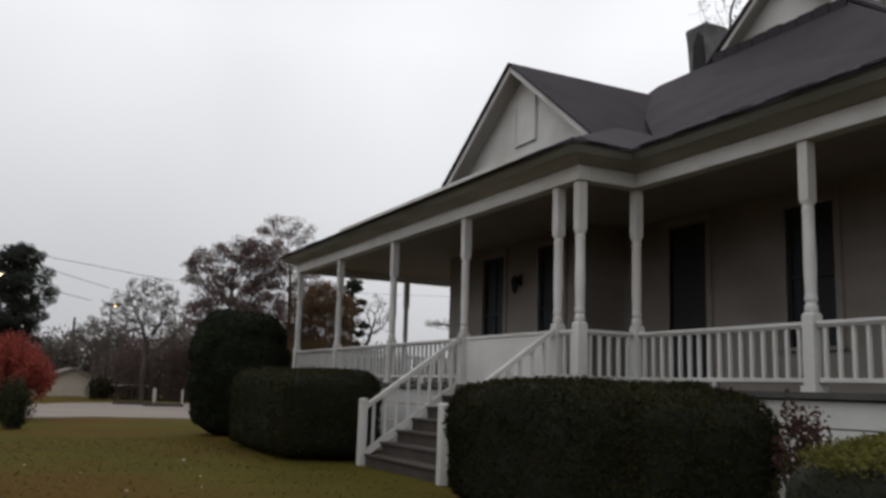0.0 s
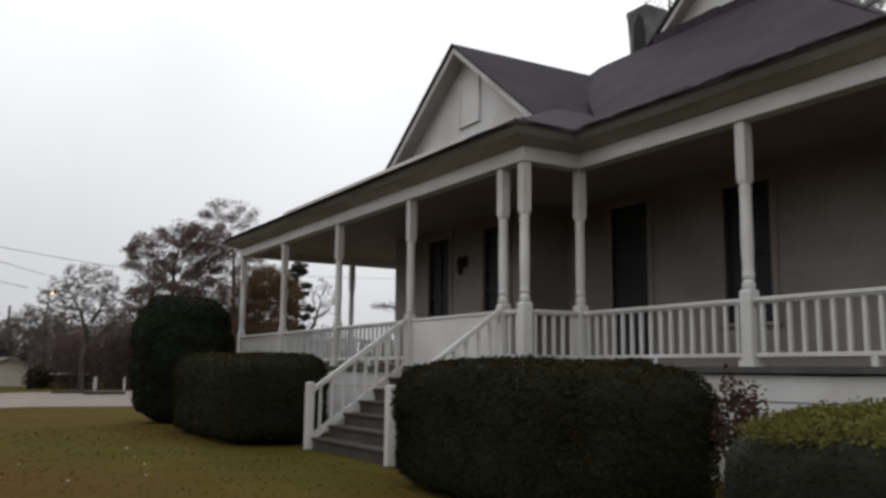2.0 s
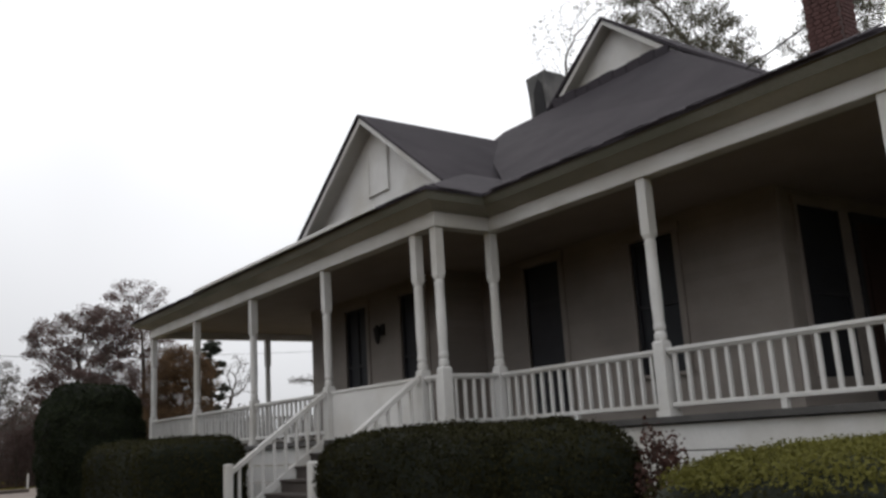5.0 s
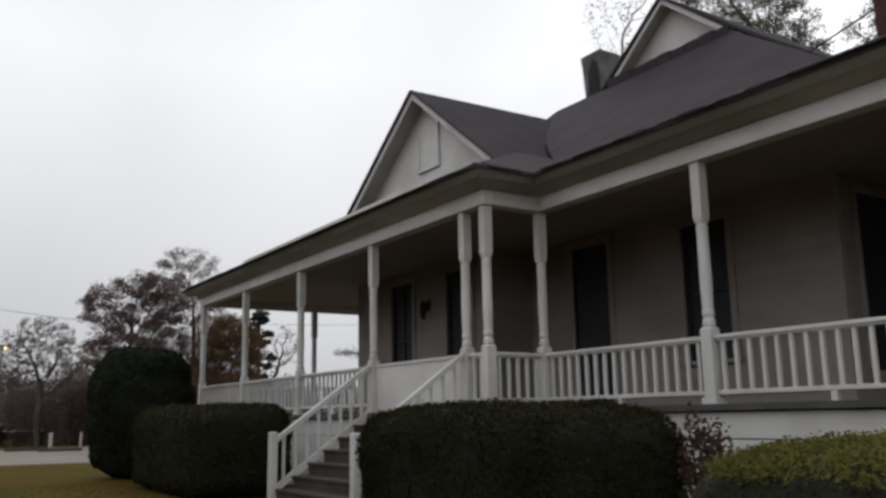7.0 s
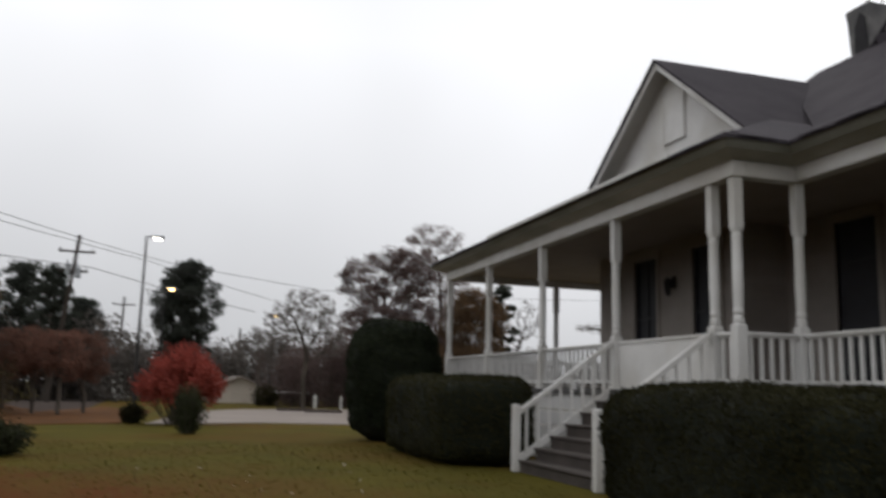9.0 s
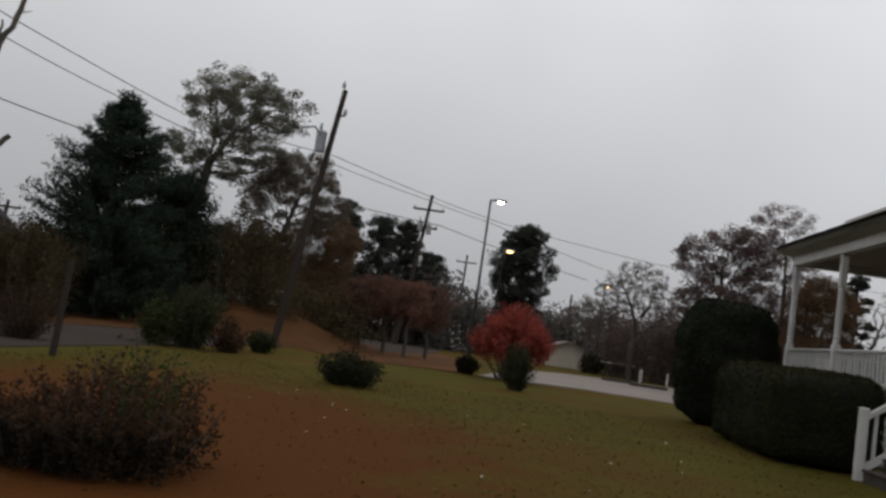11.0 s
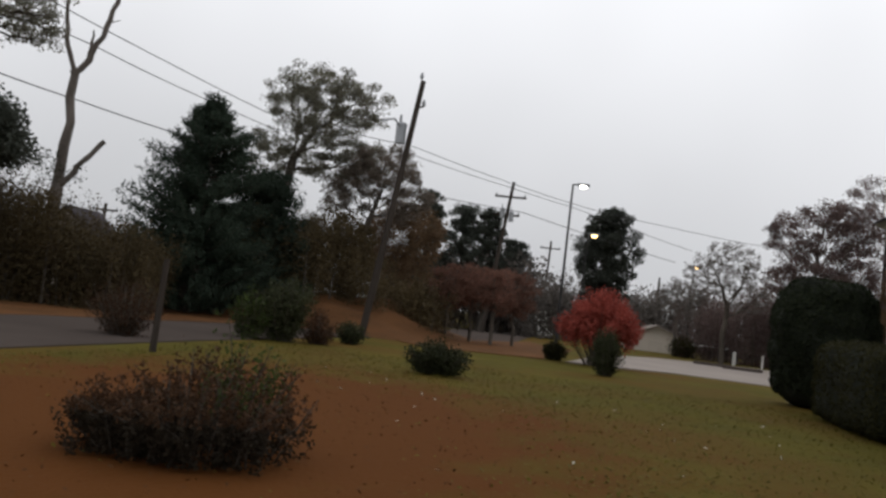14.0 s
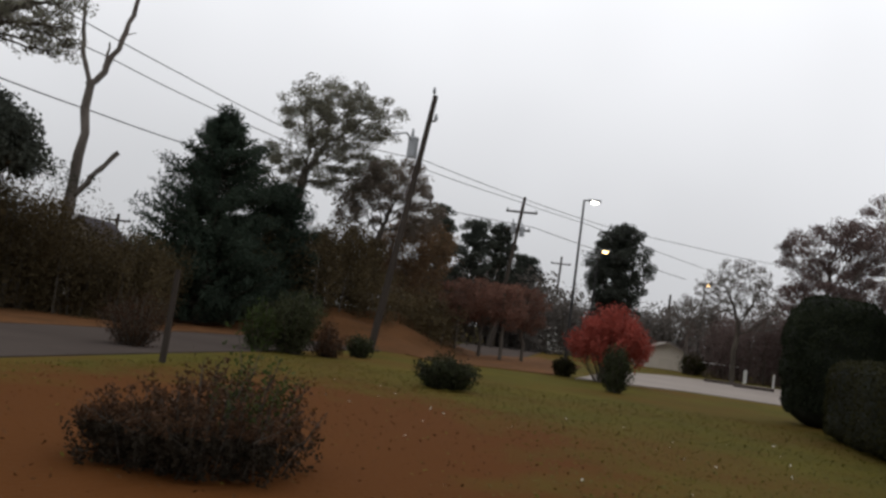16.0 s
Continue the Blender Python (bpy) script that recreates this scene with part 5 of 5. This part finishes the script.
utility_pole(at(85.9, 92), raised(85.9, 92, 3.6), [], "distant bare wooden pole", 0)
utility_pole(at(121.4, 60), raised(121.3, 60, 3.9), [(0.92, 0.9)], "distant wooden utility pole", 0)
wire([raised(129.5, 30, 16.1), raised(127.37, 31, 15.53), raised(119.13, 37, 13.09), raised(112.44, 42, 11.06), raised(102.64, 48, 10.25), raised(96.42, 55, 8.75), raised(90.71, 62, 7.53), raised(85.26, 70, 6.81), raised(80.43, 77, 6.21), raised(62, 110, 6.0)], 0.02, "black power line along the street")
wire([raised(130.5, 29, 14.9), raised(129.02, 29.5, 14.44), raised(123.16, 33, 13.08), raised(118.95, 36.5, 11.9), raised(111.94, 42, 10.13), raised(102.6, 48, 9.7), raised(96.19, 55, 8.41), raised(91.81, 61, 7.52), raised(84.09, 72, 5.49)], 0.019, "black power line along the street")
wire([raised(130.0, 29, 10.75), raised(128.39, 30, 10.46), raised(123.62, 33, 9.74), raised(118.15, 36.5, 8.88), raised(108, 44, 7.8), raised(95.07, 56, 6.86), raised(85.05, 72, 4.67)], 0.022, "thick black cable along the street")
wire([(-6.6, 12.5, 7.35), (-8.6, 13.0, 7.2), (-14, 20, 8.6)], 0.015, "thin wire from the brick chimney to the trees")


def street_lamp(az, d, el, way, glow, label, arm=1.2, r=0.09):
    b, e = at(az, d), raised(az, d, el)
    t = thing("street_lamp", b, label, "street lamp")
    part("pole", tube(bmesh.new(), [b, (e[0], e[1], e[2])], [r, r * 0.6], 10), DARKMETAL, t)
    h = Vector((0.1, 1, 0)) * way
    o = Vector(e)
    part("arm", tube(bmesh.new(), [o, o + h * arm * 0.5, o + h * arm], [r * 0.5] * 3, 6), DARKMETAL, t)
    q = o + h * (arm + 0.25)
    head = part("lamp_head", boxes((q.x - 0.16, q.x + 0.16, q.y - 0.36, q.y + 0.36, q.z - 0.05, q.z + 0.08), bevel=0.04), METAL, t)
    lens = bmesh.new()
    bmesh.ops.create_icosphere(lens, subdivisions=2, radius=1, matrix=Matrix.Translation((q.x, q.y, q.z - 0.08)) @ Matrix.Diagonal((0.12, 0.2, 0.09, 1)))
    part("lens", lens, glow, head, "glowing lens")
    return t


street_lamp(92.0, 50, 9.0, 1, LAMPWHITE, "tall parking-lot lamp, lit, with one white head", 0.35)
street_lamp(90.7, 60, 5.9, 1, LAMPORANGE, "street lamp with an orange lit head", 0.2, 0.07)
street_lamp(83.9, 74, 4.5, 1, LAMPORANGE, "distant street lamp, lit", 0.1, 0.07)
street_lamp(71.1, 60, 4.35, 1, LAMPORANGE, "distant lamp glowing between the porch posts", 0.1, 0.06)

# stake, dead tree and fallen leaves
stake = tube(bmesh.new(), [at(117.4, 14.2), raised(117.3, 14.2, 1.0)], [0.055, 0.045], 7)
tagged(part("wooden_stake", stake, POLEWOOD), "weathered wooden stake on the lawn by the street", "post")
dead = thing("dead_tree", at(124.2, 30), "lopped dead tree with a forked bare trunk", "tree")
def knotty(rows, seed):
    """A bare limb through (bearing, rise, radius), slightly crooked."""
    rng = np.random.default_rng(seed)
    pts, radii = [], []
    for (a0, e0, r0), (a1, e1, r1) in zip(rows, rows[1:]):
        for k in range(5):
            f = k / 5
            p = Vector(raised(a0 + (a1 - a0) * f, 30, e0 + (e1 - e0) * f))
            pts.append(p + Vector(tuple(rng.normal(0, 0.25 * r0, 3))))
            radii.append((r0 + (r1 - r0) * f) * rng.uniform(0.9, 1.12))
    pts.append(Vector(raised(rows[-1][0], 30, rows[-1][1])))
    radii.append(rows[-1][2])
    return tube(bmesh.new(), pts, radii, 8)


part("trunk", knotty([(124.35, -2.3, 0.21), (124.15, 3.8, 0.18), (124.1, 11.35, 0.125)], 1), PALEBARK, dead)
for k, rows in enumerate(([(124.1, 11.2, 0.085), (124.85, 13.2, 0.07), (125.2, 15.9, 0.045)], [(124.1, 11.2, 0.12), (122.9, 13.7, 0.085), (122.3, 16.5, 0.07), (121.9, 18.5, 0.05)], [(123.5, 12.4, 0.07), (123.45, 14.0, 0.025)], [(124.05, 4.4, 0.11), (123.0, 6.2, 0.09), (121.9, 7.6, 0.08)], [(122.7, 14.6, 0.025), (122.0, 14.9, 0.01)], [(124.95, 13.4, 0.022), (125.5, 12.6, 0.01)])):
    part("limb", knotty(rows, 2 + k), PALEBARK, dead)
drng = np.random.default_rng(70)
tuft = np.concatenate([np.array(raised(124.7, 29.9, 5.6)) + ball(drng, 260, 0.55), np.array(raised(123.2, 29.9, 5.4)) + ball(drng, 60, 0.35)])
leaves("ivy", tuft, 0.045, SHRUBLEAF, dead, drng)

rng = np.random.default_rng(77)
spots = np.stack([rng.normal(-8, 3.6, 2000), rng.normal(-2.6, 2.4, 2000), rng.uniform(0.02, 0.05, 2000)], 1)
fallen = leaves("fallen_leaves", spots, 0.017, LITTER, None, rng, flat=2.5)
tagged(fallen, "rust-brown fallen leaves scattered on the lawn", "leaves", kind="stuff")


# ---- buildings and a car beyond the lot ----
def gabled_building(az, d, width, depth, wall_h, top_h, wall_mat, label, roof_mat):
    c = at(az, d)
    t = thing("outbuilding", c, label, "building")
    x, y = c[0], c[1]
    body = part("wall", boxes((x - depth, x, y - width / 2, y + width / 2, 0, wall_h)), wall_mat, t)
    part("gable_end", prism([(x + 0.01, y - width / 2, wall_h), (x + 0.01, y + width / 2, wall_h), (x + 0.01, y, top_h)], (-0.15, 0, 0)), wall_mat, t)
    for s in (-1, 1):
        part("roof_slope", prism([(x + 0.3, y, top_h + 0.12), (x + 0.3, y + s * (width / 2 + 0.3), wall_h - 0.05), (x + 0.3, y + s * (width / 2 + 0.3), wall_h - 0.17), (x + 0.3, y, top_h)], (-depth - 0.6, 0, 0)), roof_mat, t)
    part("door", boxes((x, x + 0.05, y - 0.5, y + 0.45, 0, wall_h - 0.1), bevel=0.01), wall_mat, t)
    part("vent", boxes((x, x + 0.04, y + width * 0.25, y + width * 0.25 + 0.5, 0.2, 0.6)), DARKMETAL, t)
    return t


gabled_building(85.7, 62, 4.6, 9, 0.85, 1.75, TAN, "low tan gabled building beyond the parking lot", LOT)
gabled_building(123.3, 48, 2.6, 2.5, 2.8, 4.0, SIDING, "house with a dark gabled roof behind the hedgerow", ROOF)
carport = thing("carport", at(82.4, 56), "white flat-roofed carport beyond the lot", "carport")
cx, cy, _ = at(82.4, 56)
part("roof_panel", boxes((cx - 3, cx, cy - 1.1, cy + 1.1, 0.8, 0.88), bevel=0.02), WHITE, carport)
for dx in (-2.9, -0.1):
    for dy in (-1.0, 1.0):
        part("post", boxes((cx + dx - 0.05, cx + dx + 0.05, cy + dy - 0.05, cy + dy + 0.05, 0, 0.8)), DARKMETAL, carport)
for az, d in ((81.0, 52), (79.3, 50), (80.9, 53)):
    c = at(az, d)
    tagged(part("bollard", lathe(bmesh.new(), [(0.05, 0.0), (0.05, 0.7), (0.02, 0.75)], 10, (c[0], c[1])), WHITE), "white post at the edge of the lot", "bollard", "white posts")
for az, d in ((82.2, 45), (80.4, 43)):
    c = at(az, d)
    tagged(part("parking_stop", boxes((c[0] - 0.1, c[0] + 0.1, c[1] - 0.9, c[1] + 0.9, 0.02, 0.16), bevel=0.03), ROAD), "dark concrete parking stop on the lot", "parking stop", "parking stops")
hut = at(93.2, 70)
shed = thing("shed", hut, "small white building behind the lamp", "building")
part("wall", boxes((hut[0] - 3, hut[0], hut[1] - 1.1, hut[1] + 1.1, 0, 2.2), bevel=0.02), WHITE, shed)
part("roof_panel", boxes((hut[0] - 3.2, hut[0] + 0.2, hut[1] - 1.3, hut[1] + 1.3, 2.2, 2.35), bevel=0.02), LOT, shed)


def parked_car(az, d, paint, label):
    c = at(az, d)
    t = thing("car", c, label, "car")
    x, y = c[0], c[1]
    side = [(-2.1, 0.35), (2.1, 0.35), (2.15, 0.75), (1.2, 0.9), (0.6, 1.38), (-0.9, 1.4), (-1.6, 0.95), (-2.15, 0.88)]
    bm = prism([(x - 0.85, y + a, b) for a, b in side], (1.7, 0, 0))
    bmesh.ops.bevel(bm, geom=bm.edges[:], offset=0.05, segments=2, affect="EDGES")
    part("body", bm, paint, t)
    part("side_window", prism([(x + 0.86, y - 1.3, 0.95), (x + 0.86, y + 0.95, 0.95), (x + 0.86, y + 0.52, 1.3), (x + 0.86, y - 0.85, 1.32)], (0.01, 0, 0)), GLASS, t)
    for dy in (-1.3, 1.3):
        for dx in (-0.78, 0.78):
            w = lathe(bmesh.new(), [(0.2, -0.1), (0.32, -0.09), (0.32, 0.09), (0.2, 0.1)], 16)
            bmesh.ops.transform(w, matrix=Matrix.Translation((x + dx, y + dy, 0.34)) @ Matrix.Rotation(math.pi / 2, 4, "Y"), verts=w.verts)
            part("wheel", w, DARKMETAL, t)
    return t


parked_car(95.2, 66, METAL, "silver car parked beyond the small trees")

# ---- grass and scraps on the lawn ----
GRASS = leafmat("grass_blades", (0.105, 0.09, 0.017), (0.075, 0.066, 0.013), 0.25)
grng = np.random.default_rng(91)
gp = np.stack([grng.uniform(-19, -2.5, 36000), grng.uniform(-7.0, 4.8, 36000), grng.uniform(0.0, 0.035, 36000)], 1)
inside = ((gp[:, 0] + 7.5) / 5.5) ** 2 + ((gp[:, 1] + 3.2) / 3.2) ** 2
gp = gp[grng.random(len(gp)) < np.clip(inside - 0.5, 0.03, 1.0)]
tagged(leaves("grass", gp, 0.02, GRASS, None, grng, flat=3.5), "short olive-green autumn grass blades", "grass", kind="stuff")
PALE = material("pale_dry_leaf", (0.5, 0.46, 0.4), (0.35, 0.3, 0.25), 3, 0.8, 0.0)
sp = np.stack([grng.uniform(-14, -4, 45), grng.uniform(-5, 3.5, 45), grng.uniform(0.03, 0.06, 45)], 1)
tagged(leaves("pale_leaves", sp, 0.025, PALE, None, grng, flat=2.0), "pale dry leaves dotted over the lawn", "leaves", kind="stuff")
